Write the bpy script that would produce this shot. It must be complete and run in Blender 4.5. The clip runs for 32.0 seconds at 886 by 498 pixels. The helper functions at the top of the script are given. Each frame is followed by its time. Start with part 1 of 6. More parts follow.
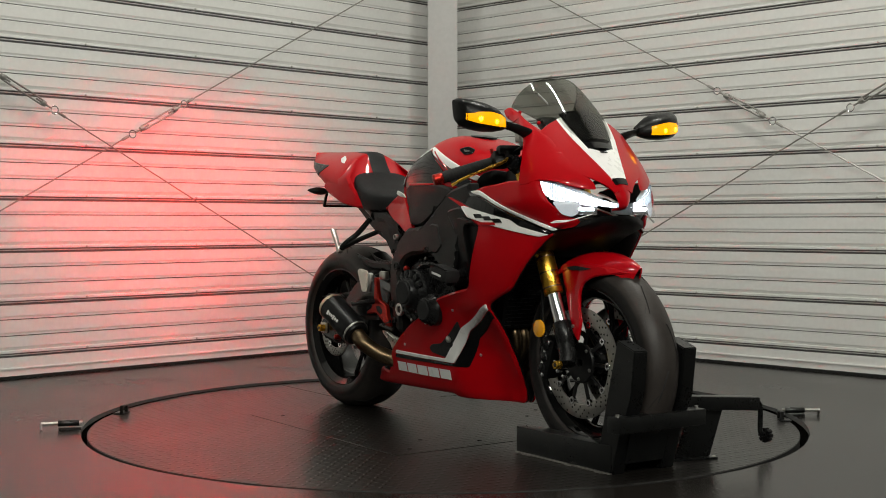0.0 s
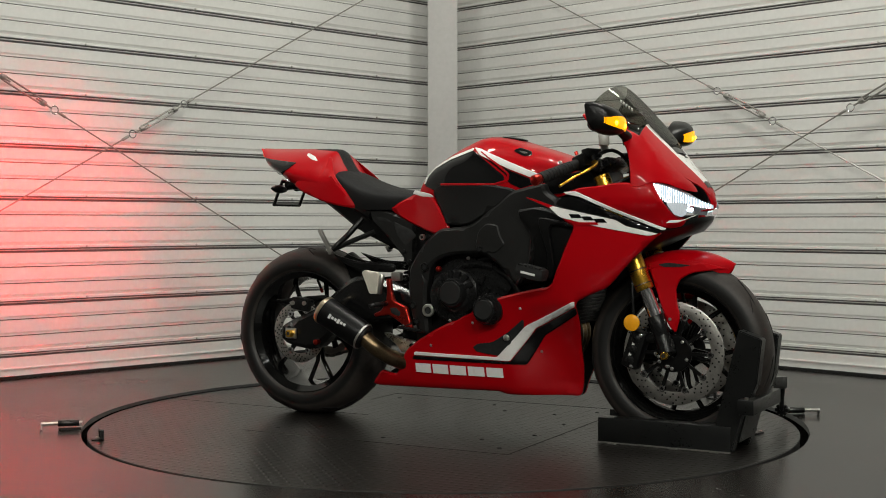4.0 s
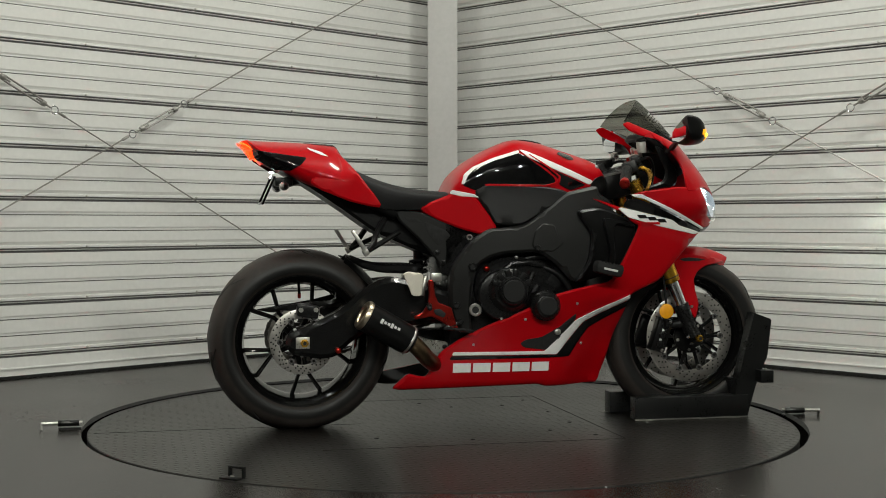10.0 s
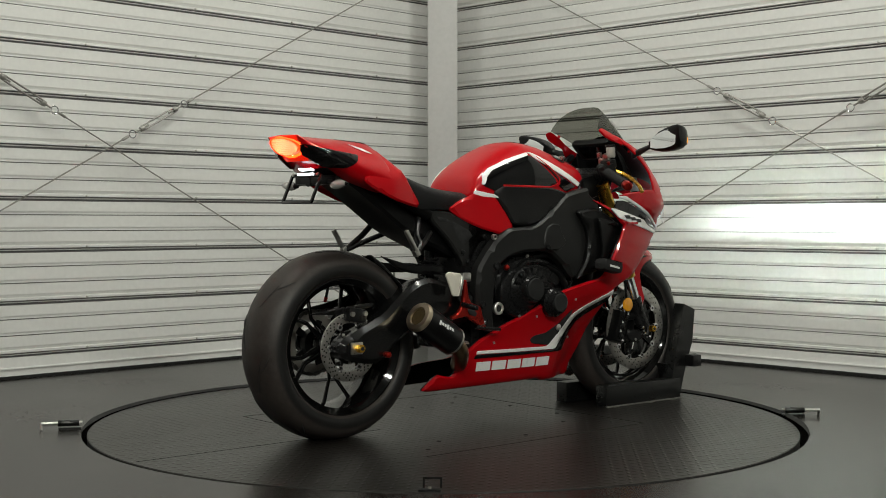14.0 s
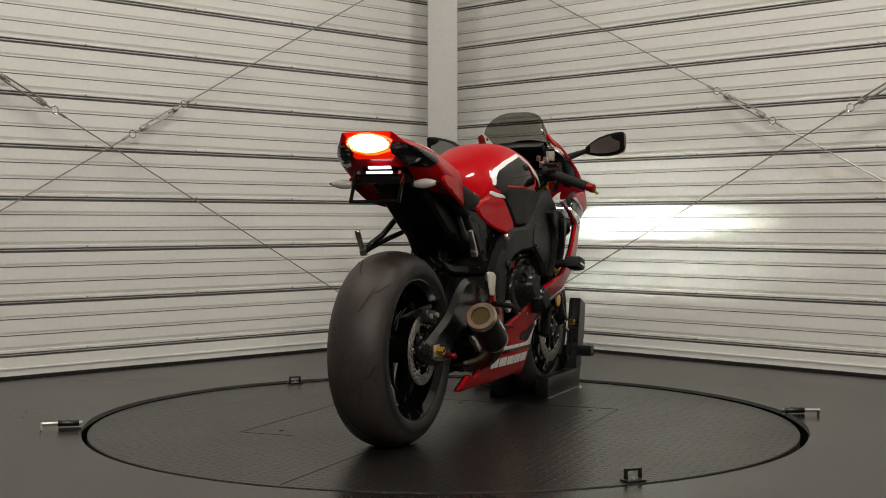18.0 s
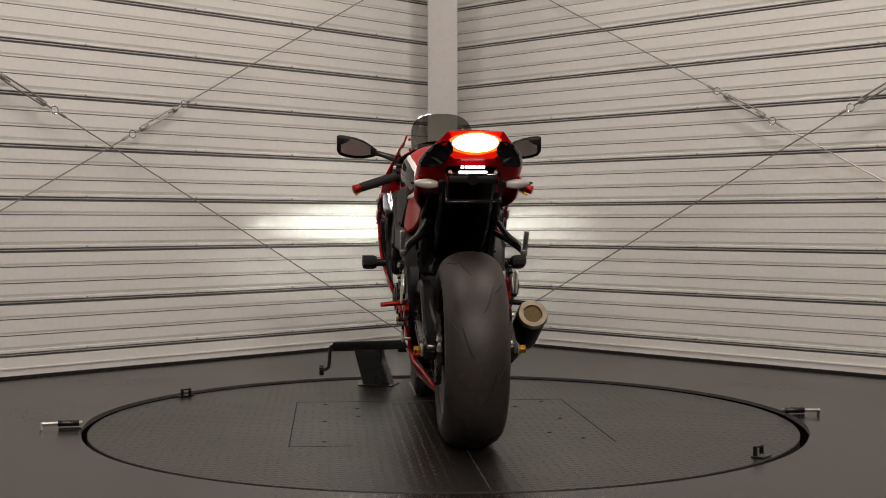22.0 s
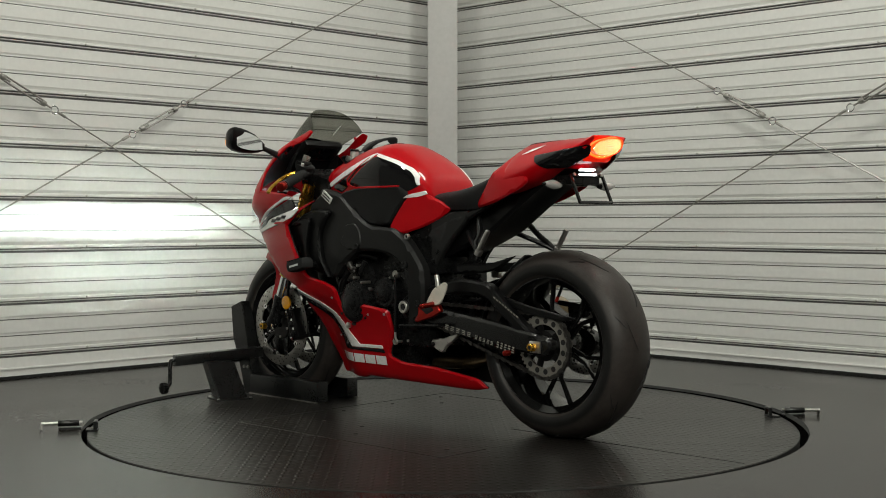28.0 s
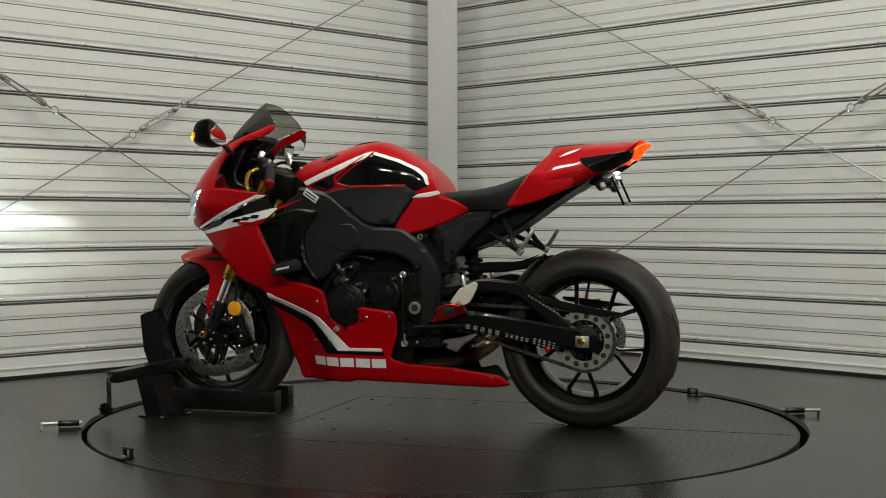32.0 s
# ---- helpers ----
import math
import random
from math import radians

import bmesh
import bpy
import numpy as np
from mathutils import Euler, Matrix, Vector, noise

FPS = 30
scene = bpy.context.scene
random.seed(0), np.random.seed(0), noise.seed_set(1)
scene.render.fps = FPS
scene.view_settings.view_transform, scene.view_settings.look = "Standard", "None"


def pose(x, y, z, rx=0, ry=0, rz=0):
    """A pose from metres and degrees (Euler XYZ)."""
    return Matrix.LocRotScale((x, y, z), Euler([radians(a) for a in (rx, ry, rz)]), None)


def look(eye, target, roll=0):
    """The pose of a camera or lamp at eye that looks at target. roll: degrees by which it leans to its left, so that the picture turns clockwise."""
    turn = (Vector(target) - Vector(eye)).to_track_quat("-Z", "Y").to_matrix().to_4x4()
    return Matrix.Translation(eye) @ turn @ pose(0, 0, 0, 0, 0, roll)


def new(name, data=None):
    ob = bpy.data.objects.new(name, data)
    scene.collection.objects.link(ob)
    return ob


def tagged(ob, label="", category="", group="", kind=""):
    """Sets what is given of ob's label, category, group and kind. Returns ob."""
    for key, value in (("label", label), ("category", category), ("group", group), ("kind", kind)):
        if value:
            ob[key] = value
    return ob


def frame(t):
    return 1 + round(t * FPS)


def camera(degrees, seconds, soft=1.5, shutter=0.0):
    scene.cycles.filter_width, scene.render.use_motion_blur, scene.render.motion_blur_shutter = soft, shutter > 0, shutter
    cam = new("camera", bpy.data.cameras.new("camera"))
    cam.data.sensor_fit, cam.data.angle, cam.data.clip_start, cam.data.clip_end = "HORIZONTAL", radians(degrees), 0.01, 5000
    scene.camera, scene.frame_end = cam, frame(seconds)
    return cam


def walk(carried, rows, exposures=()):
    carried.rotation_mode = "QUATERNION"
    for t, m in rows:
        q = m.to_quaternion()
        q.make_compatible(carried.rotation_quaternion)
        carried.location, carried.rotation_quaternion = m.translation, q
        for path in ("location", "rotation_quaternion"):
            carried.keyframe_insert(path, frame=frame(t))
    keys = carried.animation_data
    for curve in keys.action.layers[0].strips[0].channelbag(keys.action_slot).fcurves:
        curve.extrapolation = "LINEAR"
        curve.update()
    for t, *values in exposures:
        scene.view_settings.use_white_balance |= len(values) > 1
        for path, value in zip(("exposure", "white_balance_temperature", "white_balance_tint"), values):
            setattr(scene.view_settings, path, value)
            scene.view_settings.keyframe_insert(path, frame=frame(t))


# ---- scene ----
from mathutils import geometry

# camera: fixed on its stand
cam = camera(38.13, 32.0, 0.95)
EYE = Vector((0.0, -4.544, 0.706))
POSE = look(EYE, EYE + Vector((-0.00035, 1.0, -0.02174)))
walk(cam, [(0.0, POSE), (32.0, POSE)],
     [(0.0, -0.10, 6550, 12), (4.0, -0.02, 6550, 12), (9.0, 0.05, 6500, 10), (13.0, 0.0, 6500, 10), (16.0, 0.0, 6550, 10), (18.0, -0.08, 6900, 17), (20.0, -0.15, 7050, 23), (22.0, -0.18, 7100, 26), (24.0, -0.15, 7000, 20), (26.5, -0.1, 6600, 12), (28.0, -0.07, 6550, 10), (32.0, -0.05, 6550, 10)])

# ---- light ----
world = bpy.data.worlds.new("world")
scene.world = world
world.use_nodes = True
world.node_tree.nodes["Background"].inputs[0].default_value = (0.9, 0.95, 1.0, 1)
world.node_tree.nodes["Background"].inputs[1].default_value = 0.02


def lamp_light(m, sx, sy, watts):
    data = bpy.data.lights.new("lamp", "AREA")
    data.shape, data.size, data.size_y, data.energy = "RECTANGLE", sx, sy, watts
    data.color = (0.985, 1.0, 0.90)
    new("lamp_light", data).matrix_world = m


CEILING = 4.6
TUBES = [(-1.3, -0.35, 45, 56), (1.2, -0.2, -45, 89), (0.0, -5.7, 0, 14)]        # long tubes over both table sides; third added over the hall as unseen fill
FLOODS = [(-1.8, 25), (-0.6, 31), (0.6, 40), (1.8, 58)]      # a row of small floods behind the camera
FLOOD_Y, FLOOD_Z, FLOOD_TILT = -4.7, 2.85, 58
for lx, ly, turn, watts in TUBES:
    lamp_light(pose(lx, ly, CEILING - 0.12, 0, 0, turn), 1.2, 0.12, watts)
for lx, watts in FLOODS:
    lamp_light(pose(lx, FLOOD_Y, FLOOD_Z, FLOOD_TILT) @ Matrix.Translation((0, 0, -0.045)), 0.28, 0.14, watts)


# ---- materials ----
def mat(name, color, rough=0.5, metal=0.0, vary=0.12, scale=6.0, bump=0.0, bscale=60.0, coat=0.0, fine=None, rvary=0.15):
    """A surface with colour and gloss that vary at two scales, and a fine relief."""
    m = bpy.data.materials.new(name)
    m.use_nodes = True
    n, l = m.node_tree.nodes, m.node_tree.links
    b = n["Principled BSDF"]
    b.inputs["Metallic"].default_value = metal
    b.inputs["Coat Weight"].default_value = coat
    b.inputs["Coat Roughness"].default_value = 0.04
    co = n.new("ShaderNodeTexCoord")
    n1, n2 = n.new("ShaderNodeTexNoise"), n.new("ShaderNodeTexNoise")
    n1.inputs["Scale"].default_value = scale
    n2.inputs["Scale"].default_value = fine or scale * 14
    n1.inputs["Detail"].default_value, n2.inputs["Detail"].default_value = 5, 3
    l.new(co.outputs["Object"], n1.inputs["Vector"])
    l.new(co.outputs["Object"], n2.inputs["Vector"])
    add = n.new("ShaderNodeMath")
    add.operation = "ADD"
    l.new(n1.outputs["Fac"], add.inputs[0])
    l.new(n2.outputs["Fac"], add.inputs[1])
    ramp = n.new("ShaderNodeMapRange")
    ramp.inputs[1].default_value, ramp.inputs[2].default_value = 0.7, 1.3
    ramp.inputs[3].default_value, ramp.inputs[4].default_value = 1 - vary, 1 + vary
    l.new(add.outputs[0], ramp.inputs[0])
    mul = n.new("ShaderNodeVectorMath")
    mul.operation = "SCALE"
    mul.inputs[0].default_value = color
    l.new(ramp.outputs[0], mul.inputs["Scale"])
    l.new(mul.outputs[0], b.inputs["Base Color"])
    rr = n.new("ShaderNodeMapRange")
    rr.inputs[1].default_value, rr.inputs[2].default_value = 0.7, 1.3
    rr.inputs[3].default_value, rr.inputs[4].default_value = max(rough * (1 - rvary), 0.01), min(rough * (1 + rvary), 1)
    l.new(add.outputs[0], rr.inputs[0])
    l.new(rr.outputs[0], b.inputs["Roughness"])
    if bump:
        n3 = n.new("ShaderNodeTexNoise")
        n3.inputs["Scale"].default_value, n3.inputs["Detail"].default_value = bscale, 4
        l.new(co.outputs["Object"], n3.inputs["Vector"])
        bp = n.new("ShaderNodeBump")
        bp.inputs["Strength"].default_value, bp.inputs["Distance"].default_value = bump, 0.002
        l.new(n3.outputs["Fac"], bp.inputs["Height"])
        l.new(bp.outputs[0], b.inputs["Normal"])
    return m


def glow(name, color, strength, base=(0.2, 0.2, 0.2)):
    m = bpy.data.materials.new(name)
    m.use_nodes = True
    b = m.node_tree.nodes["Principled BSDF"]
    b.inputs["Base Color"].default_value = (*base, 1)
    b.inputs["Roughness"].default_value = 0.2
    b.inputs["Emission Color"].default_value = (*color, 1)
    b.inputs["Emission Strength"].default_value = strength
    return m


def glass(name, color, rough=0.02, ior=1.3):
    m = bpy.data.materials.new(name)
    m.use_nodes = True
    n, l = m.node_tree.nodes, m.node_tree.links
    n.remove(n["Principled BSDF"])
    mix, tr, gl, fr, pw = n.new("ShaderNodeMixShader"), n.new("ShaderNodeBsdfTransparent"), n.new("ShaderNodeBsdfGlossy"), n.new("ShaderNodeLayerWeight"), n.new("ShaderNodeMath")
    pw.operation = "MULTIPLY_ADD"
    pw.inputs[1].default_value, pw.inputs[2].default_value = (ior - 1) * 1.2, (ior - 1) * 0.1
    fr.inputs[0].default_value = 0.2
    l.new(fr.outputs["Facing"], pw.inputs[0])
    tr.inputs[0].default_value = (*color, 1)
    gl.inputs["Roughness"].default_value = rough
    l.new(pw.outputs[0], mix.inputs[0])
    l.new(tr.outputs[0], mix.inputs[1])
    l.new(gl.outputs[0], mix.inputs[2])
    l.new(mix.outputs[0], n["Material Output"].inputs[0])
    return m


RED = mat("red_paint", (0.39, 0.0007, 0.0041), 0.4, 0.0, 0.03, 3, coat=0.55, rvary=0.08)
RED.node_tree.nodes["Principled BSDF"].inputs["Specular IOR Level"].default_value = 0.06
WHITE = mat("white_paint", (0.78, 0.77, 0.75), 0.3, 0, 0.04, 5, coat=0.6)
GLOSSBLACK = mat("gloss_black_paint", (0.003, 0.003, 0.0033), 0.06, 0, 0.1, 5)
BLACK = mat("black_plastic", (0.0035, 0.0035, 0.0036), 0.34, 0, 0.15, 8, 0.15, 400)
SATIN = mat("satin_grey_black_frame", (0.0105, 0.0105, 0.0102), 0.42, 0.0, 0.15, 6, 0.12, 500)
CASE = mat("engine_case_paint", (0.0085, 0.0085, 0.0087), 0.28, 0.2, 0.2, 10, 0.15, 300)
GRIP = mat("grip_rubber", (0.012, 0.012, 0.012), 0.7, 0, 0.2, 30, 0.5, 300)
PADRUB = mat("tank_grip_rubber", (0.005, 0.005, 0.005), 0.45, 0, 0.15, 12, 0.4, 700)
SEATM = mat("seat_vinyl", (0.009, 0.009, 0.0095), 0.6, 0, 0.15, 10, 0.35, 500)
GOLD = mat("gold_anodised", (0.75, 0.42, 0.05), 0.28, 1.0, 0.1, 20)
CHROME = mat("chrome", (0.75, 0.75, 0.76), 0.12, 1.0, 0.06, 20)
RINGM = mat("warm_end_ring_steel", (0.56, 0.47, 0.35), 0.32, 1.0, 0.12, 30)
STEEL = mat("brushed_steel", (0.5, 0.49, 0.46), 0.35, 1.0, 0.12, 30)
DISCM = mat("brake_disc_steel", (0.40, 0.385, 0.36), 0.38, 1.0, 0.22, 40)
SPROCKETM = mat("bare_sprocket_steel", (0.24, 0.225, 0.20), 0.5, 0.55, 0.15, 25)
TITAN = mat("heat_stained_pipe", (0.17, 0.12, 0.07), 0.35, 1.0, 0.4, 14)
REDANO = mat("red_anodised", (0.36, 0.02, 0.013), 0.3, 0.9, 0.1, 20)
RIMBLACK = mat("gloss_black_rim", (0.003, 0.003, 0.003), 0.08, 0, 0.1, 10)
ARMM = mat("black_swingarm_paint", (0.0035, 0.0035, 0.0036), 0.22, 0, 0.12, 10, 0.08, 300)
CHAINM = mat("oily_chain", (0.08, 0.075, 0.07), 0.4, 0.9, 0.4, 60)
MESHM = mat("exhaust_mesh", (0.1, 0.07, 0.03), 0.5, 0.8, 0.4, 200)
REFLECT = mat("amber_reflector", (0.85, 0.36, 0.01), 0.25, 0, 0.1, 60, coat=0.5)
CLEARLENS = mat("clear_lens", (0.52, 0.50, 0.48), 0.15, 0.4, 0.1, 60, coat=1.0)
MIRRORG = mat("mirror_glass", (0.85, 0.87, 0.88), 0.02, 1.0, 0.01, 4)
CHOCKM = mat("black_powder_coat", (0.0032, 0.0035, 0.0035), 0.3, 0, 0.25, 12, 0.2, 350)
ALU = mat("bare_aluminium", (0.66, 0.64, 0.6), 0.3, 1.0, 0.1, 15)
HEELM = mat("dull_aluminium", (0.62, 0.58, 0.50), 0.45, 0.25, 0.12, 25)
PRINTM = mat("worn_label_print", (0.2, 0.19, 0.165), 0.5, 0, 0.2, 20)
RESERVOIR = mat("pale_reservoir_plastic", (0.34, 0.33, 0.30), 0.3, 0, 0.1, 40, coat=0.4)
LABELM = mat("printed_label", (0.6, 0.6, 0.58), 0.4, 0, 0.1, 20)
for dull in (BLACK, CASE, GRIP, SEATM, SATIN, PADRUB):
    dull.node_tree.nodes["Principled BSDF"].inputs["Specular IOR Level"].default_value = 0.22
TINT = glass("tinted_screen", (0.55, 0.55, 0.52), 0.06, 1.2)
LENS = glass("headlamp_lens", (0.93, 0.94, 0.95), 0.02, 1.08)
AMBER = glow("amber_led", (1.0, 0.40, 0.001), 1.3, (0.25, 0.08, 0.0))
AMBERHOT = glow("amber_diode", (1.0, 0.42, 0.0006), 70)
TAIL = glow("tail_lamp", (1.0, 0.007, 0.003), 5600)
TAILRIM = glow("tail_lamp_edge", (1.0, 0.05, 0.003), 6)
TAILDIM = glow("tail_lens", (1.0, 0.02, 0.004), 0.6, (0.35, 0.0, 0.0))
# glow put into the added fins for the lamp's look from the side
TAILFIN = glow("added_fin_glow", (1.0, 0.085, 0.010), 1.2, (0.35, 0.0, 0.0))
PLATELED = glow("plate_led", (0.95, 0.97, 1.0), 4)
DRL = glow("headlamp_led", (0.92, 0.97, 1.0), 8)
LAMPBODY = mat("lamp_reflector", (0.5, 0.54, 0.57), 0.22, 0.5, 0.15, 30)
LAMPSTEP = mat("smoked_lamp_step", (0.27, 0.31, 0.34), 0.25, 0.0, 0.1, 30)
DRLSOFT = glow("lower_reflector_glow", (0.9, 0.97, 1.0), 0.4, (0.3, 0.32, 0.33))
BEAM = glow("beam_emitter", (0.82, 1.0, 0.88), 85000)
# two extra glows, added to spread the beam wide and down
BEAMSOFT = glow("beam_spill", (0.82, 1.0, 0.88), 5200)
BEAMDOWN = glow("beam_spill_down", (0.82, 1.0, 0.88), 9000)
PANELPAINT = mat("white_wall_sheet", (0.66, 0.655, 0.635), 0.35, 0.0, 0.05, 1.2, 0.08, 30, coat=0.5, fine=40)
COLUMNPAINT = mat("column_paint", (0.46, 0.45, 0.44), 0.5, 0, 0.05, 3, 0.1, 80)
# backing darkened for the shade inside the sheets' joints and grooves
BACKING = mat("joint_shade_backing", (0.15, 0.145, 0.148), 0.6, 0, 0.1, 10)
SEAL = mat("rubber_seal", (0.003, 0.003, 0.003), 0.85, 0, 0.2, 20)
CABLEM = mat("galvanised_cable", (0.3, 0.29, 0.27), 0.5, 0.8, 0.2, 40)
# near black in itself, standing in for shade in the pit, holes and grooves
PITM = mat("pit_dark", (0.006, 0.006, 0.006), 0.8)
HALLM = mat("grey_hall_wall", (0.2, 0.197, 0.19), 0.6, 0, 0.08, 2)
CEILM = mat("ceiling_board", (0.3, 0.3, 0.29), 0.8, 0, 0.1, 2)
LAMPM = glow("lamp_tube", (0.96, 1.0, 0.93), 5)


def floor_mat(name, color, tread):
    """Worn dark floor; tread adds rows of raised lozenges that alternate in direction."""
    m = mat(name, color, 0.32 if tread else 0.25, 0, 0.16, 1.6, 0, fine=60, rvary=0.12)
    n, l = m.node_tree.nodes, m.node_tree.links
    b, co = n["Principled BSDF"], next(x for x in n if x.type == "TEX_COORD")
    b.inputs["Specular IOR Level"].default_value = 0.5
    noise_n = n.new("ShaderNodeTexNoise")
    noise_n.inputs["Scale"].default_value, noise_n.inputs["Detail"].default_value = 90, 6
    l.new(co.outputs["Object"], noise_n.inputs["Vector"])
    bp = n.new("ShaderNodeBump")
    bp.inputs["Strength"].default_value, bp.inputs["Distance"].default_value = 0.07, 0.002
    l.new(noise_n.outputs["Fac"], bp.inputs["Height"])
    last = bp
    if tread:
        sep = n.new("ShaderNodeSeparateXYZ")
        l.new(co.outputs["Object"], sep.inputs[0])

        def op(kind, a, bb):
            q = n.new("ShaderNodeMath")
            q.operation = kind
            for i, v in enumerate((a, bb)):
                if v is None:
                    continue
                if isinstance(v, (int, float)):
                    q.inputs[i].default_value = v
                else:
                    l.new(v, q.inputs[i])
            return q.outputs[0]

        su, sv = op("MULTIPLY", sep.outputs[0], 1 / 0.03), op("MULTIPLY", sep.outputs[1], 1 / 0.03)
        turn = op("MODULO", op("ADD", op("ADD", op("FLOOR", su, None), op("FLOOR", sv, None)), 1000), 2.0)
        fu, fv = op("SUBTRACT", op("FRACT", su, None), 0.5), op("SUBTRACT", op("FRACT", sv, None), 0.5)
        flip = op("SUBTRACT", 1.0, op("MULTIPLY", turn, 2.0))
        fv = op("MULTIPLY", fv, flip)
        along, across = op("DIVIDE", op("ADD", fu, fv), 0.56), op("DIVIDE", op("SUBTRACT", fu, fv), 0.27)
        peak = op("MAXIMUM", op("SUBTRACT", 1.0, op("ADD", op("MULTIPLY", along, along), op("MULTIPLY", across, across))), 0.0)
        bq = n.new("ShaderNodeBump")
        bq.inputs["Strength"].default_value, bq.inputs["Distance"].default_value = 0.7, 0.002
        l.new(peak, bq.inputs["Height"])
        l.new(bp.outputs[0], bq.inputs["Normal"])
        last = bq
    l.new(last.outputs[0], b.inputs["Normal"])
    return m


def tyre_mat(name, hw):
    """Dusty grey tread between darker sidewalls."""
    m = mat(name, (0.027, 0.022, 0.0195), 0.5, 0, 0.3, 9, 0.3, 200, fine=60)
    n, l = m.node_tree.nodes, m.node_tree.links
    b, co = n["Principled BSDF"], next(x for x in n if x.type == "TEX_COORD")
    b.inputs["Specular IOR Level"].default_value = 0.35
    sep, ab, rng, mix = n.new("ShaderNodeSeparateXYZ"), n.new("ShaderNodeMath"), n.new("ShaderNodeMapRange"), n.new("ShaderNodeMix")
    ab.operation, mix.data_type = "ABSOLUTE", "RGBA"
    rng.inputs[1].default_value, rng.inputs[2].default_value = hw * 0.93, hw * 0.965
    l.new(co.outputs["Object"], sep.inputs[0])
    l.new(sep.outputs[1], ab.inputs[0])
    l.new(ab.outputs[0], rng.inputs[0])
    tread = b.inputs["Base Color"].links[0].from_socket
    l.new(rng.outputs[0], mix.inputs[0])
    l.new(tread, mix.inputs[6])
    mix.inputs[7].default_value = (0.006, 0.0058, 0.0056, 1)
    l.new(mix.outputs[2], b.inputs["Base Color"])
    return m


TYRE_FRONT, TYRE_REAR = tyre_mat("front_tyre_rubber", 0.060), tyre_mat("rear_tyre_rubber", 0.098)
FLOORM = floor_mat("worn_dark_floor", (0.0092, 0.0074, 0.0063), False)
PLATEM = floor_mat("tread_plate", (0.0068, 0.0056, 0.0048), True)


# ---- mesh helpers ----
def finish(bm, material, name, sharp=38):
    bmesh.ops.recalc_face_normals(bm, faces=bm.faces)
    me = bpy.data.meshes.new(name)
    for f in bm.faces:
        f.smooth = True
    lim = radians(sharp)
    for e in bm.edges:
        if len(e.link_faces) == 2 and e.calc_face_angle(0) > lim:
            e.smooth = False
    bm.to_mesh(me)
    bm.free()
    me.materials.append(material)
    return me


def part(name, bm, material, parent=None, label="", sharp=38):
    ob = new(name, finish(bm, material, name, sharp))
    ob.parent = parent
    if label:
        tagged(ob, label)
    return ob


def thing(name, label, category, group="", kind=""):
    return tagged(new(name), label, category, group, kind)


def box(bm, c, s, m=None, bevel=0.0):
    """A box of centre c and size s, moved by m."""
    t = Matrix.Translation(c) @ Matrix.Diagonal((*s, 1))
    if m is not None:
        t = m @ t
    made = bmesh.ops.create_cube(bm, size=1, matrix=t)["verts"]
    if bevel:
        edges = list({e for v in made for e in v.link_edges})
        bmesh.ops.bevel(bm, geom=edges, offset=bevel, segments=2, affect="EDGES", profile=0.6)
    return bm


def frame_at(p, q):
    """A matrix at p whose z axis points at q."""
    d = Vector(q) - Vector(p)
    return Matrix.Translation(p) @ d.to_track_quat("Z", "Y").to_matrix().to_4x4(), d.length


def rod(bm, p, q, r, r2=None, n=16, bevel=0.0):
    m, ln = frame_at(p, q)
    r2 = r if r2 is None else r2
    rings = [(0, r), (ln, r2)]
    if bevel:
        rings = [(0, r - bevel), (bevel * 0.5, r - bevel * 0.3), (bevel, r), (ln - bevel, r2), (ln - bevel * 0.5, r2 - bevel * 0.3), (ln, r2 - bevel)]
    return spin(bm, rings, m, n)


def spin(bm, rings, m=None, n=24, closed=False):
    """A turned body: (height, radius) pairs round the local z axis."""
    m = m or Matrix()
    rows = []
    for h, r in rings:
        rows.append([bm.verts.new(m @ Vector((r * math.cos(2 * math.pi * i / n), r * math.sin(2 * math.pi * i / n), h))) for i in range(n)])
    pairs = list(zip(rows, rows[1:])) + ([(rows[-1], rows[0])] if closed else [])
    for a, b in pairs:
        for i in range(n):
            j = (i + 1) % n
            bm.faces.new((a[i], a[j], b[j], b[i]))
    if not closed:
        bm.faces.new(rows[0][::-1])
        bm.faces.new(rows[-1])
    return bm


def tube(bm, pts, r, n=12, cap=True, squash=1.0):
    """A bent tube through pts; r is a number or a list."""
    pts = [Vector(p) for p in pts]
    rs = r if isinstance(r, (list, tuple)) else [r] * len(pts)
    rows, side = [], None
    for i, p in enumerate(pts):
        d = (pts[min(i + 1, len(pts) - 1)] - pts[max(i - 1, 0)]).normalized()
        if side is None:
            side = d.orthogonal().normalized()
        side = (side - d * side.dot(d)).normalized()
        up = d.cross(side)
        rows.append([bm.verts.new(p + rs[i] * (math.cos(a) * side + squash * math.sin(a) * up)) for a in (2 * math.pi * k / n for k in range(n))])
    for a, b in zip(rows, rows[1:]):
        for i in range(n):
            bm.faces.new((a[i], a[(i + 1) % n], b[(i + 1) % n], b[i]))
    if cap:
        bm.faces.new(rows[0][::-1])
        bm.faces.new(rows[-1])
    return bm


def curve(pts, n=6):
    """A smooth line through pts."""
    pts = [Vector(p) for p in pts]
    out = []
    for i in range(len(pts) - 1):
        p0, p1, p2, p3 = pts[max(i - 1, 0)], pts[i], pts[i + 1], pts[min(i + 2, len(pts) - 1)]
        for k in range(n):
            t = k / n
            out.append(0.5 * (2 * p1 + (p2 - p0) * t + (2 * p0 - 5 * p1 + 4 * p2 - p3) * t * t + (3 * p1 - p0 - 3 * p2 + p3) * t ** 3))
    return out + [pts[-1]]


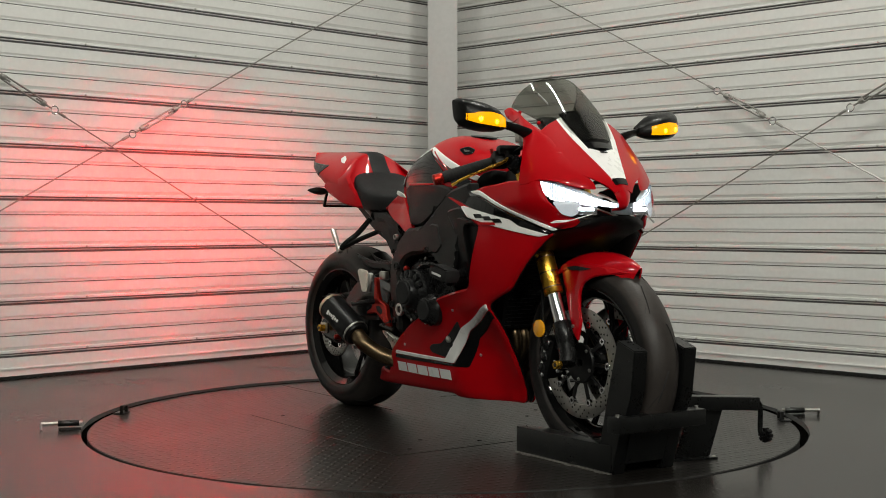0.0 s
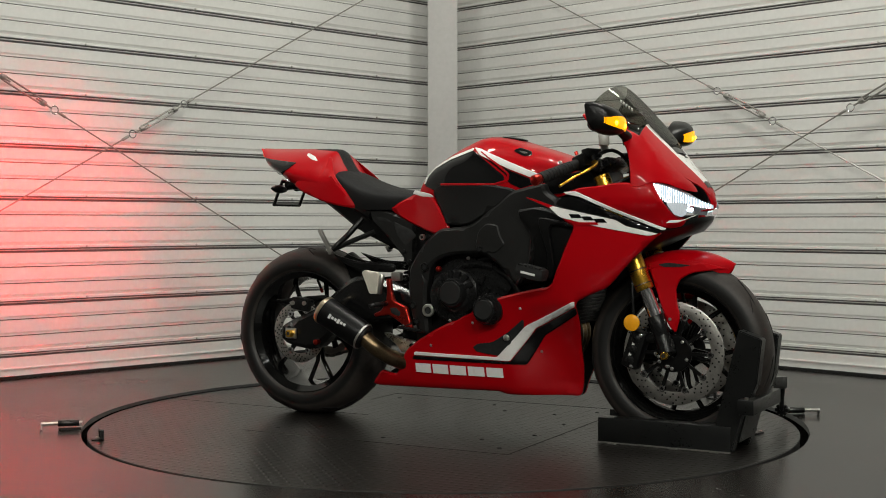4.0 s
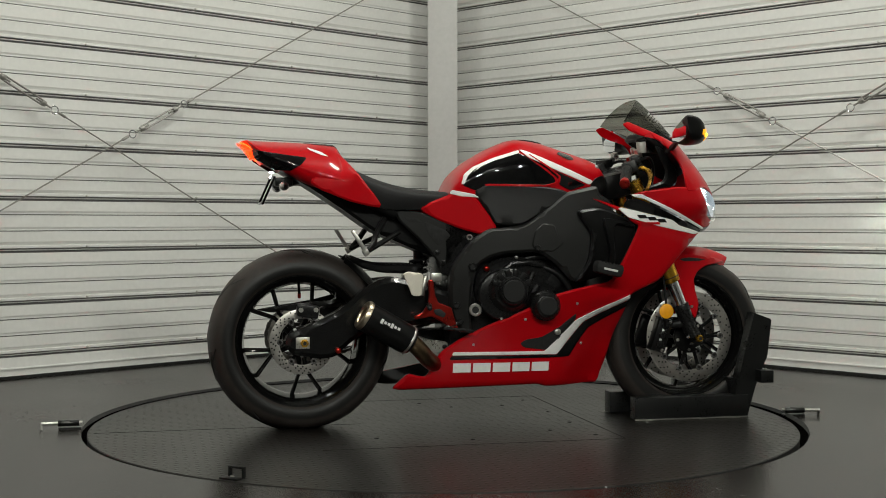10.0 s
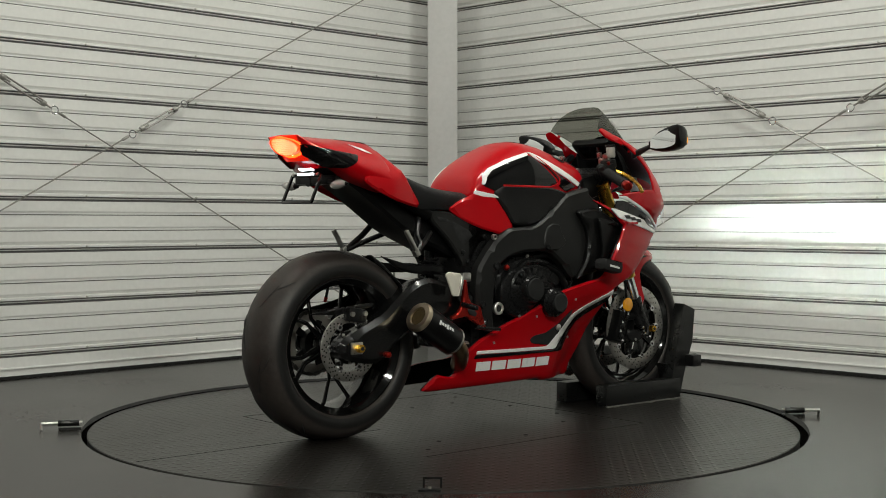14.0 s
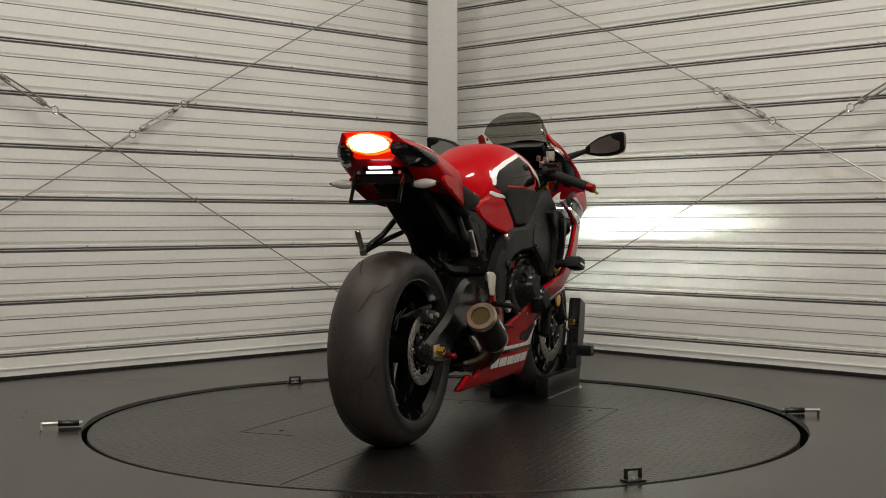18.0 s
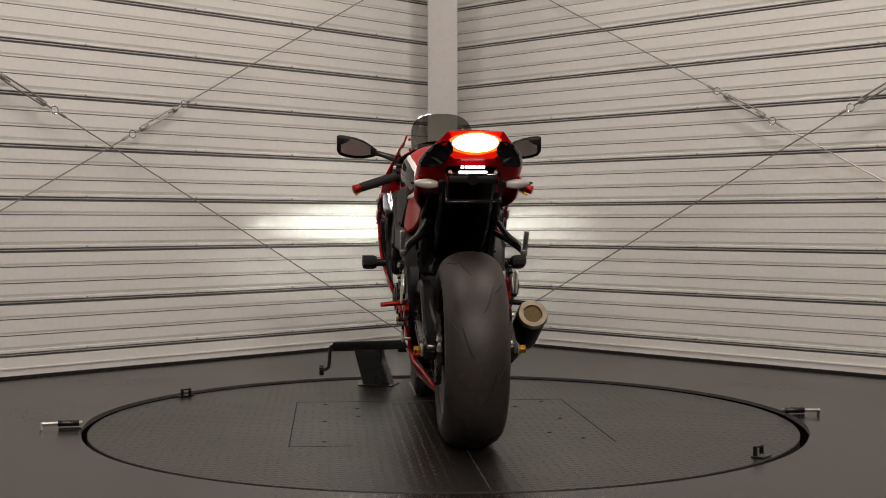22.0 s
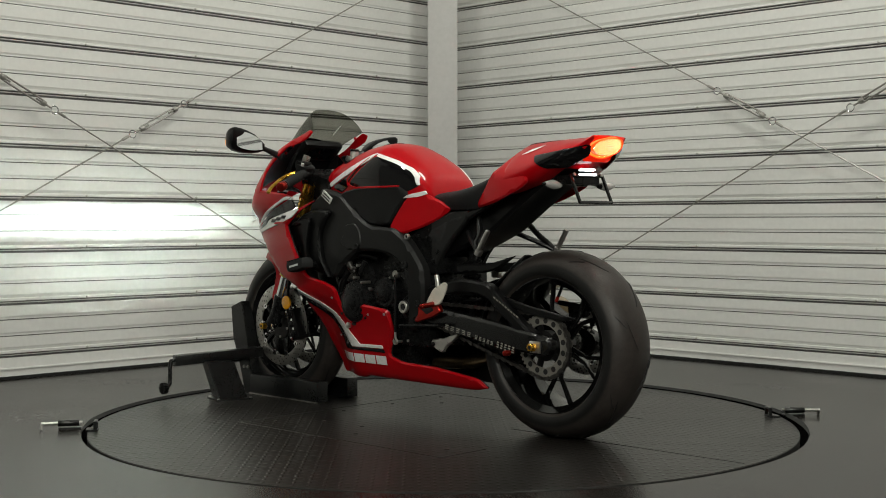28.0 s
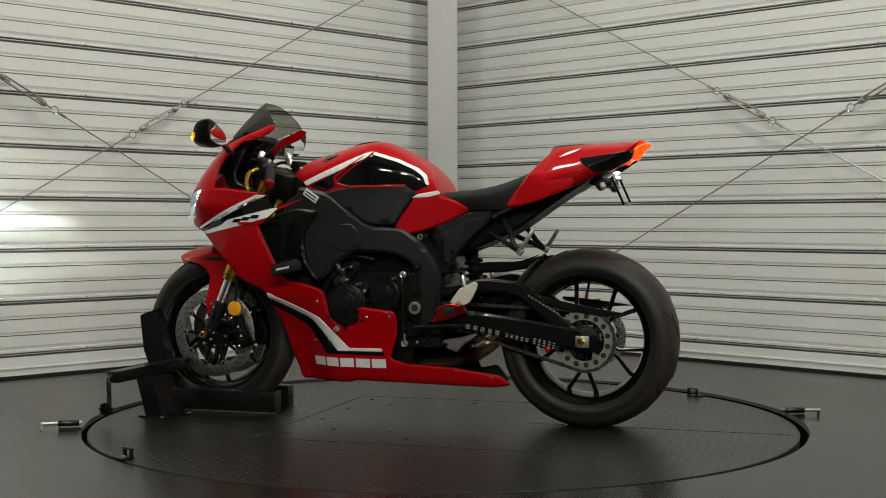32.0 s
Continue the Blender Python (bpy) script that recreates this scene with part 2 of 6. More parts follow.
def skin(bm, rows, closed=False, caps=False):
    """Faces over rows of points."""
    vs = [[bm.verts.new(p) for p in row] for row in rows]
    for a, b in zip(vs, vs[1:]):
        n = len(a)
        for i in range(n if closed else n - 1):
            j = (i + 1) % n
            bm.faces.new((a[i], a[j], b[j], b[i]))
    if caps:
        bm.faces.new(vs[0][::-1])
        bm.faces.new(vs[-1])
    return bm


def ring(bm, c, n, r, t):
    m = Matrix.Translation(c) @ Vector(n).to_track_quat("Z", "Y").to_matrix().to_4x4()
    rows = []
    for i in range(20):
        a = 2 * math.pi * i / 20
        q = m @ Matrix.Rotation(a, 4, "Z") @ Matrix.Translation((r, 0, 0))
        rows.append([q @ Vector((t * math.cos(b), 0, t * math.sin(b))) for b in (2 * math.pi * k / 8 for k in range(8))])
    skin(bm, rows + [rows[0]], True)
    return bm


def round_off(pts, cut=0.14, most=0.02):
    """The outline with its corners cut twice."""
    for _ in range(2):
        out = []
        for i, p in enumerate(pts):
            a, b = np.array(pts[i - 1]), np.array(pts[(i + 1) % len(pts)])
            p = np.array(p)
            for q in (a, b):
                d = np.linalg.norm(q - p) or 1
                out.append(tuple(p + (q - p) * min(cut, most / d)))
        pts, most = out, most * 0.4
    return pts


def sheet(outline, depth, th=0.004, step=0.03, curl=0.006, soft=0.02, side=-1, bm=None):
    """A shaped panel: an outline in x and z, which lies on the surface y = depth(x, z) on one side, with a rolled edge."""
    bm = bm or bmesh.new()
    pts = round_off(list(outline), 0.16, soft) if soft else list(outline)
    ring = []
    for i, p in enumerate(pts):
        q = pts[(i + 1) % len(pts)]
        k = max(1, int(math.hypot(q[0] - p[0], q[1] - p[1]) / step))
        ring += [(p[0] + (q[0] - p[0]) * j / k, p[1] + (q[1] - p[1]) * j / k) for j in range(k)]
    ra = np.array(ring)
    rb = np.roll(ra, -1, 0)

    def dist(p):
        d = rb - ra
        t = np.clip(((p - ra) * d).sum(1) / np.maximum((d * d).sum(1), 1e-12), 0, 1)
        return np.sqrt((((ra + d * t[:, None]) - p) ** 2).sum(1).min())

    def inside(p):
        x, z = p
        c = (ra[:, 1] > z) != (rb[:, 1] > z)
        dz = np.where(c, rb[:, 1] - ra[:, 1], 1)
        return (c & (x < (rb[:, 0] - ra[:, 0]) * (z - ra[:, 1]) / dz + ra[:, 0])).sum() % 2 == 1

    pool, far = list(ring), [0.0] * len(ring)
    r = max(curl, 0.001)
    if curl:
        nrm = np.roll(rb - ra, 1, 0) + (rb - ra)
        nrm = np.stack([-nrm[:, 1], nrm[:, 0]], 1)
        nrm /= np.maximum(np.linalg.norm(nrm, axis=1), 1e-9)[:, None]
        for p, w in zip(ra, nrm):
            for sgn in (1, -1):
                q = p + w * sgn * r
                if inside(q) and dist(q) > r * 0.85:
                    pool.append(tuple(q))
                    far.append(r)
    lo, hi = ra.min(0), ra.max(0)
    for ix in range(int((hi[0] - lo[0]) / step) + 1):
        for iz in range(int((hi[1] - lo[1]) / step) + 1):
            p = np.array((lo[0] + (ix + 0.5 + 0.25 * (iz % 2)) * step, lo[1] + (iz + 0.5) * step))
            if inside(p):
                dd = dist(p)
                if dd > max(r * 1.6, step * 0.4):
                    pool.append(tuple(p))
                    far.append(dd)
    n = len(ring)
    co, _, faces, origs, _, _ = geometry.delaunay_2d_cdt([Vector(p) for p in pool], [], [list(range(n))], 1, 1e-6)
    top, low = [], []
    for i, c in enumerate(co):
        f = far[origs[i][0]] if origs[i] else 0.0
        k = max(0.0, 1 - f / r) if curl else 0
        y = depth(c[0], c[1]) - curl * k
        top.append(bm.verts.new((c[0], side * y, c[1])))
        low.append(bm.verts.new((c[0], side * (depth(c[0], c[1]) - curl - th), c[1])))
    edges = {}
    for f in faces:
        try:
            bm.faces.new([top[i] for i in f])
            bm.faces.new([low[i] for i in reversed(f)])
        except ValueError:
            continue
        for a, b in zip(f, list(f[1:]) + [f[0]]):
            edges[(a, b)] = 1
    for a, b in edges:
        if (b, a) not in edges:
            try:
                bm.faces.new((top[b], top[a], low[a], low[b]))
            except ValueError:
                pass
    return bm


def lerp(xs, ys):
    """A smooth curve through the given values, level beyond its ends."""
    xs, ys = [float(v) for v in xs], [float(v) for v in ys]
    sl = [(b - a) / (d - c) for a, b, c, d in zip(ys, ys[1:], xs, xs[1:])]
    tg = [sl[0]] + [0.0 if p * q <= 0 else 2 * p * q / (p + q) for p, q in zip(sl, sl[1:])] + [sl[-1]]

    def at(x):
        if x <= xs[0]:
            return ys[0]
        if x >= xs[-1]:
            return ys[-1]
        i = next(k for k in range(len(xs) - 1) if x <= xs[k + 1])
        h = xs[i + 1] - xs[i]
        t = (x - xs[i]) / h
        return (ys[i] * (2 * t ** 3 - 3 * t * t + 1) + tg[i] * h * (t ** 3 - 2 * t * t + t)
                + ys[i + 1] * (3 * t * t - 2 * t ** 3) + tg[i + 1] * h * (t ** 3 - t * t))
    return at


# ---- the room ----
CORNER = (0.0535, 3.1535)     # the two walls meet here, each turned 45 degrees
RIB, RIB0 = 0.233, 0.111
WALL_LEN, WALL_H = 5.6, 4.6


def wall_frame(side):
    """x along the wall from the corner, y into the room, z up."""
    along = Vector((side, -1, 0)).normalized()
    into = Vector((-side, -1, 0)).normalized()
    return Matrix(((along.x, into.x, 0, CORNER[0]), (along.y, into.y, 0, CORNER[1]), (0, 0, 1, 0), (0, 0, 0, 1)))


def panel_mesh():
    """One ribbed sheet: a dark joint and a proud rolled rib at its foot, and two fine open grooves."""
    bm = bmesh.new()
    runs = [[(-0.012, 0.0025), (-0.006, 0.0030), (-0.005, 0.0075), (-0.012, 0.008)],
            [(-0.014, 0.0130), (0.003, 0.0133), (0.004, 0.0155), (0.004, 0.0255), (-0.007, 0.0268), (-0.007, 0.0278), (0.0, 0.0425), (0.0, 0.0888), (-0.012, 0.0892)],
            [(-0.012, 0.0930), (-0.003, 0.0934), (-0.003, 0.1000), (0.0, 0.1080), (0.0, 0.1618), (-0.012, 0.1622)],
            [(-0.012, 0.1660), (-0.003, 0.1664), (-0.003, 0.1730), (0.0, 0.1810), (0.0, 0.2268), (-0.014, 0.2273)]]
    for prof in runs:
        skin(bm, [[Vector((x, y, z)) for y, z in prof] for x in (0.0, WALL_LEN)])
    return finish(bm, PANELPAINT, "wall_panel", 20)


def screw_mesh():
    bm = bmesh.new()
    spin(bm, [(0, 0.006), (0.003, 0.006), (0.005, 0.003)], pose(0, 0, 0, -90), 8)
    return finish(bm, STEEL, "screw")


def build_wall(name, side):
    m = wall_frame(side)
    bm = bmesh.new()
    box(bm, (WALL_LEN / 2, -0.07, WALL_H / 2), (WALL_LEN, 0.1, WALL_H))
    wall = part(name, bm, BACKING)
    wall.matrix_world = m
    tagged(wall, "white ribbed sheet metal wall with dark joints", kind="structure")
    bm = bmesh.new()
    low = RIB0 - 0.0155 if side < 0 else RIB0 - 0.0215
    box(bm, (WALL_LEN / 2, -0.006, low / 2), (WALL_LEN, 0.012, low))
    box(bm, (WALL_LEN / 2, 0.003, 0.046), (WALL_LEN, 0.006, 0.006))
    part("skirting_sheet", bm, PANELPAINT, wall)
    bm = bmesh.new()
    box(bm, (WALL_LEN / 2, 0.006, 0.007), (WALL_LEN, 0.022, 0.012))
    part("floor_seal", bm, SEAL, wall)
    pm, sm = PANEL, SCREW
    for k in range(19):
        z = RIB0 - 0.0097 + k * RIB * 1.0068 if side < 0 else RIB0 - 0.0155 + k * RIB
        if z > WALL_H - 0.1:
            break
        p = new("wall_panel", pm)
        p.parent, p.matrix_basis = wall, Matrix.Translation((0, 0, z))
        for j in range(6):
            sc = new("screw", sm)
            sc.parent, sc.matrix_basis = wall, Matrix.Translation((0.613 + 0.606 * j if side < 0 else 0.777 + 0.96 * j, 0.004, z + 0.0185))
    return wall


PANEL, SCREW = panel_mesh(), screw_mesh()
build_wall("wall_left", -1)
build_wall("wall_right", 1)

# corner column
bm = bmesh.new()
box(bm, (0, 0, WALL_H / 2), (0.166, 0.166, WALL_H), pose(-0.005, 2.74, 0), 0.006)
tagged(part("column", bm, COLUMNPAINT), "pale grey painted square steel column in the corner", kind="structure")

# plain walls and a ceiling that close the hall behind the camera
for nm, c, s in (("wall_back", (0, -6.6, WALL_H / 2), (9.0, 0.1, WALL_H)), ("wall_east", (4.3, -3.7, WALL_H / 2), (0.1, 6.0, WALL_H)), ("wall_west", (-4.3, -3.7, WALL_H / 2), (0.1, 6.0, WALL_H))):
    bm = bmesh.new()
    box(bm, c, s)
    tagged(part(nm, bm, HALLM), "plain grey hall wall", kind="structure")
bm = bmesh.new()
box(bm, (0, -1.6, CEILING + 0.05), (9.2, 10.2, 0.1))
tagged(part("ceiling", bm, CEILM), "plain grey hall ceiling", kind="structure")
# the tube over the hall is an added fill lamp
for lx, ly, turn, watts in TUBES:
    lamp = thing("ceiling_lamp", "long white tube lamp under the ceiling, out of view", "lamp", "ceiling lamps")
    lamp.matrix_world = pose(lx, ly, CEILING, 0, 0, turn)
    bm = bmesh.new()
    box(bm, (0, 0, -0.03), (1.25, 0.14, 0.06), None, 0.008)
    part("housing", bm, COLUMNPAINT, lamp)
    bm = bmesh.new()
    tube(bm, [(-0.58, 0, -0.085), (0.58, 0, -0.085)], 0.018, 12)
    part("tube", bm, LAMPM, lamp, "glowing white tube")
for lx, watts in FLOODS:
    lamp = thing("flood_lamp", "small square flood lamp hung behind the camera", "lamp", "flood lamps")
    lamp.matrix_world = pose(lx, FLOOD_Y, FLOOD_Z, FLOOD_TILT)
    bm = bmesh.new()
    box(bm, (0, 0, 0), (0.32, 0.18, 0.06), None, 0.008)
    part("housing", bm, CHOCKM, lamp)
    bm = bmesh.new()
    box(bm, (0, 0, -0.033), (0.28, 0.14, 0.006))
    part("diffuser", bm, LAMPM, lamp, "glowing diffuser")
    bm = bmesh.new()
    rod(bm, (0, 0, 0.02), pose(0, 0, 0, -FLOOD_TILT) @ Vector((0, 0, CEILING - FLOOD_Z)), 0.012, n=8)
    part("hanger", bm, CHOCKM, lamp)

# floor with a round pit for the turntable
R_TABLE, R_PLATE, PIT_X = 1.245, 1.222, 0.005
bm = bmesh.new()
n = 128
ang = [2 * math.pi * i / n for i in range(n)]
inner = [bm.verts.new((PIT_X + R_TABLE * math.cos(a), R_TABLE * math.sin(a), 0)) for a in ang]
deep = [bm.verts.new((PIT_X + R_TABLE * math.cos(a), R_TABLE * math.sin(a), -0.12)) for a in ang]
mid = [bm.verts.new((2.4 * math.cos(a), 2.4 * math.sin(a), 0)) for a in ang]
outer = []
for a in ang:
    k = 9.0 / max(abs(math.cos(a)), abs(math.sin(a)))
    outer.append(bm.verts.new((k * math.cos(a), k * math.sin(a), 0)))
for i in range(n):
    j = (i + 1) % n
    bm.faces.new((inner[i], inner[j], mid[j], mid[i]))
    bm.faces.new((mid[i], mid[j], outer[j], outer[i]))
    bm.faces.new((inner[i], inner[j], deep[j], deep[i]))
tagged(part("floor", bm, FLOORM), "worn dark grey painted concrete floor", kind="structure")
bm = bmesh.new()
spin(bm, [(-0.2, R_TABLE + 0.05), (-0.12, R_TABLE + 0.05)], None, 64)
tagged(part("floor_pit", bm, PITM), "dark bottom of the turntable pit", kind="structure")

# black strip that stands along the far rim of the pit
bm = bmesh.new()
rows = []
for i in range(97):
    a = radians(-16 + 209 * i / 96)
    end = min(1, min(i, 96 - i) / 5)
    rows.append([Vector((PIT_X + r * math.cos(a), r * math.sin(a), z)) for r, z in ((R_TABLE - .011 * end, .0005), (R_TABLE + .001, .009 * end), (R_TABLE + .004, .009 * end), (R_TABLE + .005, .0005))])
skin(bm, rows, True, True)
tagged(part("rim_trim", bm, SEAL), "black rubber strip along the rim of the turntable pit", kind="structure")

# ---- the turntable and what stands on it ----
def build_turntable():
    table = thing("turntable", "round dark steel tread plate turntable set flush in the floor", "turntable")
    bm = bmesh.new()
    spin(bm, [(-0.012, R_PLATE), (-0.003, R_PLATE), (-0.001, R_PLATE - 0.002)], None, 160)
    part("plate", bm, PLATEM, table)
    # dark ring on the plate's side puts shade into the gap round it
    bm = bmesh.new()
    spin(bm, [(-0.05, R_PLATE - 0.002), (-0.010, R_PLATE + 0.0008), (-0.004, R_PLATE + 0.0008)], None, 128)
    part("edge_shade", bm, PITM, table, "dark ring below the plate's edge that darkens the gap")
    # hatch joints and the joint between the halves
    for a, b in (((-0.5, -0.51), (0.49, -0.51)), ((0.49, -0.51), (0.49, 0.53)), ((0.49, 0.53), (-0.5, 0.53)), ((-0.5, 0.53), (-0.5, 0.33)), ((-1.2, -0.02), (-0.3, -0.02))):
        bm = bmesh.new()
        d = Vector((b[0] - a[0], b[1] - a[1], 0))
        m = Matrix.Translation(((a[0] + b[0]) / 2, (a[1] + b[1]) / 2, -0.0012)) @ Matrix.Rotation(math.atan2(d.y, d.x), 4, "Z")
        box(bm, (0, 0, 0), (d.length, 0.004, 0.002), m)
        part("joint", bm, PITM, table)
    for x, y in ((-0.42, 0.42), (-0.42, -0.42), (0.42, 0.42), (0.42, -0.42), (0.0, 0.42), (0.0, -0.42), (0.3, 0.3), (0.1, 0.3), (0.3, -0.3), (-0.3, -0.33), (0.42, 0.1), (0.42, -0.15)):
        bm = bmesh.new()
        spin(bm, [(0, 0.008), (0.0015, 0.007), (0.002, 0.005)], Matrix.Translation((x, y, -0.001)), 10)
        part("bolt", bm, PITM, table)
    return table


def build_latch(x, y):
    """A small folded bracket screwed to the table's rim."""
    latch = thing("latch_bracket", "small black steel latch bracket on the turntable rim", "bracket", "latch brackets")
    m = pose(x, y, -0.001, 0, 0, math.degrees(math.atan2(y, x)) + 90)
    bm = bmesh.new()
    box(bm, (0, 0, 0.003), (0.06, 0.04, 0.005), m, 0.001)
    part("base", bm, CHOCKM, latch)
    bm = bmesh.new()
    for c, s in (((-0.016, 0.012, 0.017), (0.006, 0.012, 0.026)), ((0.030, 0.012, 0.017), (0.006, 0.012, 0.026)), ((0.007, 0.012, 0.031), (0.052, 0.012, 0.006))):
        box(bm, c, s, m, 0.001)
    part("loop", bm, CHOCKM, latch)
    bm = bmesh.new()
    spin(bm, [(0, 0.006), (0.004, 0.005)], m @ Matrix.Translation((0, 0, 0.006)), 8)
    part("bolt", bm, STEEL, latch)
    return latch


def build_chock():
    chock = thing("wheel_chock", "black steel front wheel chock clamped round the tyre", "wheel chock")
    prof = [(1.032, 0.0), (1.038, 0.085), (1.068, 0.215), (1.106, 0.378), (1.178, 0.352), (1.163, 0.22), (1.115, 0.11), (1.085, 0.0)]
    for y, x0, x1 in ((-0.107, 0.655, 1.085), (0.075, 0.625, 1.05)):
        bm = bmesh.new()
        box(bm, ((x0 + x1) / 2, y, 0.043), (x1 - x0, 0.055, 0.078), None, 0.003)
        rail = part("base_rail", bm, CHOCKM, chock)
        for bx in (x0 + 0.05, x1 - 0.18, x1 - 0.05):
            bm = bmesh.new()
            box(bm, (bx, y * 1.22, 0.003), (0.028, 0.022, 0.006), None, 0.001)
            part("rail_foot", bm, STEEL, rail)
        bm = bmesh.new()
        lip = bmesh.new()
        box(lip, ((x0 + x1) / 2, y + (0.028 if y > 0 else -0.028), 0.004), (x1 - x0, 0.01, 0.004))
        part("rail_lip", lip, STEEL, rail)
        dx = 0.0 if y < 0 else 0.005
        rows = [[Vector((x + dx, yy, z)) for x, z in prof] for yy in (y - 0.025, y + 0.025)]
        skin(bm, rows, True, True)
        bmesh.ops.bevel(bm, geom=bm.edges[:], offset=0.003, segments=2, affect="EDGES")
        up = part("upright", bm, CHOCKM, chock)
        for bx, bz in ((1.075, 0.16), (1.10, 0.16), (1.06, 0.11), (1.085, 0.11)) if y > 0 else ():
            b2 = bmesh.new()
            rod(b2, (bx, y + 0.034 * (-1 if y < 0 else 1), bz), (bx, y + 0.027 * (-1 if y < 0 else 1), bz), 0.007, n=6)
            part("bolt", b2, STEEL, up)
    bm = bmesh.new()
    box(bm, (1.14, -0.01, 0.15), (0.05, 0.33, 0.045), None, 0.003)
    bar = part("cross_bar", bm, CHOCKM, chock)
    for yy in (-0.16, 0.14):
        bm = bmesh.new()
        rod(bm, (1.14, yy, 0.172), (1.14, yy, 0.179), 0.006, n=6)
        part("bolt", bm, STEEL, bar)
    bm = bmesh.new()
    skin(bm, [[Vector((x, y, z)) for x, z in ((1.055, 0.06), (1.03, 0.14), (1.125, 0.13), (1.10, 0.03))] for y in (-0.095, 0.05)], True, True)
    part("wheel_stop", bm, CHOCKM, chock)
    # side arm with its leg and crank
    bm = bmesh.new()
    box(bm, (0, 0, 0), (0.05, 0.36, 0.04), pose(1.045, 0.262, 0.168, -3, 0, -17), 0.003)
    part("side_arm", bm, CHOCKM, chock)
    bm = bmesh.new()
    turn = pose(1.0, 0.26, 0, 0, 0, -17)
    skin(bm, [[turn @ Vector(v) for v in ((-.03, -.025, .152), (.045, -.025, .152), (.045, .085, .152), (-.03, .085, .152))],
              [turn @ Vector(v) for v in ((-.045, -.075, .006), (.045, -.075, .006), (.045, .04, .006), (-.045, .04, .006))]], True, True)
    bmesh.ops.bevel(bm, geom=bm.edges[:], offset=0.003, segments=2, affect="EDGES")
    part("leg", bm, CHOCKM, chock)
    bm = bmesh.new()
    box(bm, (0.0, -0.018, 0.003), (0.125, 0.15, 0.006), turn, 0.001)
    foot = part("foot_plate", bm, CHOCKM, chock)
    for fx, fy in ((-0.053, 0.048), (0.053, 0.048), (-0.053, -0.085)):
        bm = bmesh.new()
        spin(bm, [(0.005, 0.007), (0.010, 0.006)], turn @ Matrix.Translation((fx, fy, 0)), 8)
        part("bolt", bm, STEEL, foot)
    bm = bmesh.new()
    tube(bm, curve([(1.085, 0.40, 0.162), (1.10, 0.44, 0.160), (1.10, 0.452, 0.145), (1.095, 0.457, 0.085), (1.093, 0.462, 0.065), (1.09, 0.48, 0.058)], 4), 0.008, 10)
    crank = part("crank", bm, CHOCKM, chock)
    bm = bmesh.new()
    for a in range(4):
        box(bm, (0, 0.0, 0), (0.045, 0.02, 0.012), pose(1.088, 0.49, 0.055, 0, 45 * a), 0.003)
    part("crank_knob", bm, BLACK, crank)
    return chock


# ---- motorcycle ----
XF, ZF, RF = 0.884, 0.2905, 0.298      # front wheel
XR, ZR, RR = -0.517, 0.302, 0.310     # rear wheel


class Hull:
    """A body symmetrical about y = 0: at each x a rounded crown of half width w over the height zm, to a narrower foot at zb."""

    def __init__(self, zt, zm, w, zb, wb=0.8, p=2.3, q=2.0):
        self.zt, self.zm, self.w, self.zb, self.wb, self.p, self.q = zt, zm, w, zb, wb, p, q

    def half(self, x, z):
        zt, zm, w = self.zt(x), self.zm(x), self.w(x)
        if z >= zm:
            u = min(max((z - zm) / max(zt - zm, 1e-4), 0), 0.999)
            return w * (1 - u ** self.p) ** (1 / self.q)
        k = min((zm - z) / max(zm - self.zb(x), 1e-4), 1.3)
        return w * (1 - (1 - self.wb) * k * k)

    def row(self, x, n=10, lo=None, grow=0.0):
        """Points from the top centre down one side (y > 0)."""
        zt, zm, w, zb = self.zt(x), self.zm(x), self.w(x), self.zb(x)
        out = []
        for i in range(n + 1):
            a = math.pi / 2 * (1 - i / n)
            out.append((w * math.cos(a) ** (2 / self.q), zm + (zt - zm) * math.sin(a) ** (2 / self.p)))
        for k in (0.35, 0.7, 1.0):
            z = zm + (zb - zm) * k
            out.append((self.half(x, z), z))
        if lo is not None:
            out = [(y, max(z, lo)) for y, z in out]
        return [(y + grow * (y > 0), z) for y, z in out]

    def body(self, xs, n=10, cap=True):
        bm = bmesh.new()
        rows = []
        for x in xs:
            r = self.row(x, n)
            rows.append([Vector((x, y, z)) for y, z in r] + [Vector((x, -y, z)) for y, z in r[:0:-1]])
        skin(bm, rows, True, cap)
        return bm

    def band(self, xs, frac0, frac1, lift=0.002, n=8):
        """A strip over the crown between two shares of the half width, one side to the other."""
        bm = bmesh.new()
        rows = []
        for x in xs:
            zt, zm, w = self.zt(x), self.zm(x), self.w(x)
            row = []
            for i in range(-n, n + 1):
                f = frac0(x) * i / n
                z = zm + (zt - zm) * (1 - min(abs(f), 0.999) ** self.q) ** (1 / self.p)
                row.append(Vector((x, w * f, z + lift)))
            rows.append(row)
        skin(bm, rows)
        return bm


def solid(bm, th):
    """Gives an open skin a thickness, inwards along its normals."""
    bmesh.ops.recalc_face_normals(bm, faces=bm.faces)
    bm.normal_update()
    twin = {v: bm.verts.new(v.co - v.normal * th) for v in bm.verts[:]}
    faces = bm.faces[:]
    rim = [e for e in bm.edges if len(e.link_faces) == 1]
    for f in faces:
        bm.faces.new([twin[v] for v in reversed(f.verts)])
    for e in rim:
        a, b = e.verts
        bm.faces.new((a, b, twin[b], twin[a]))
    return bm


_wz = lerp([.12, .16, .2, .3, .4, .5, .6, .7, .8, .95], [.118, .135, .15, .168, .2, .232, .256, .266, .262, .245])
_wx = lerp([-.3, -.2, 0, .2, .4, .55, .65, .75, .83, .88, .94, 1.0], [.72, .8, .93, 1, 1.0, 1.0, .95, .87, .77, .67, .5, .3])


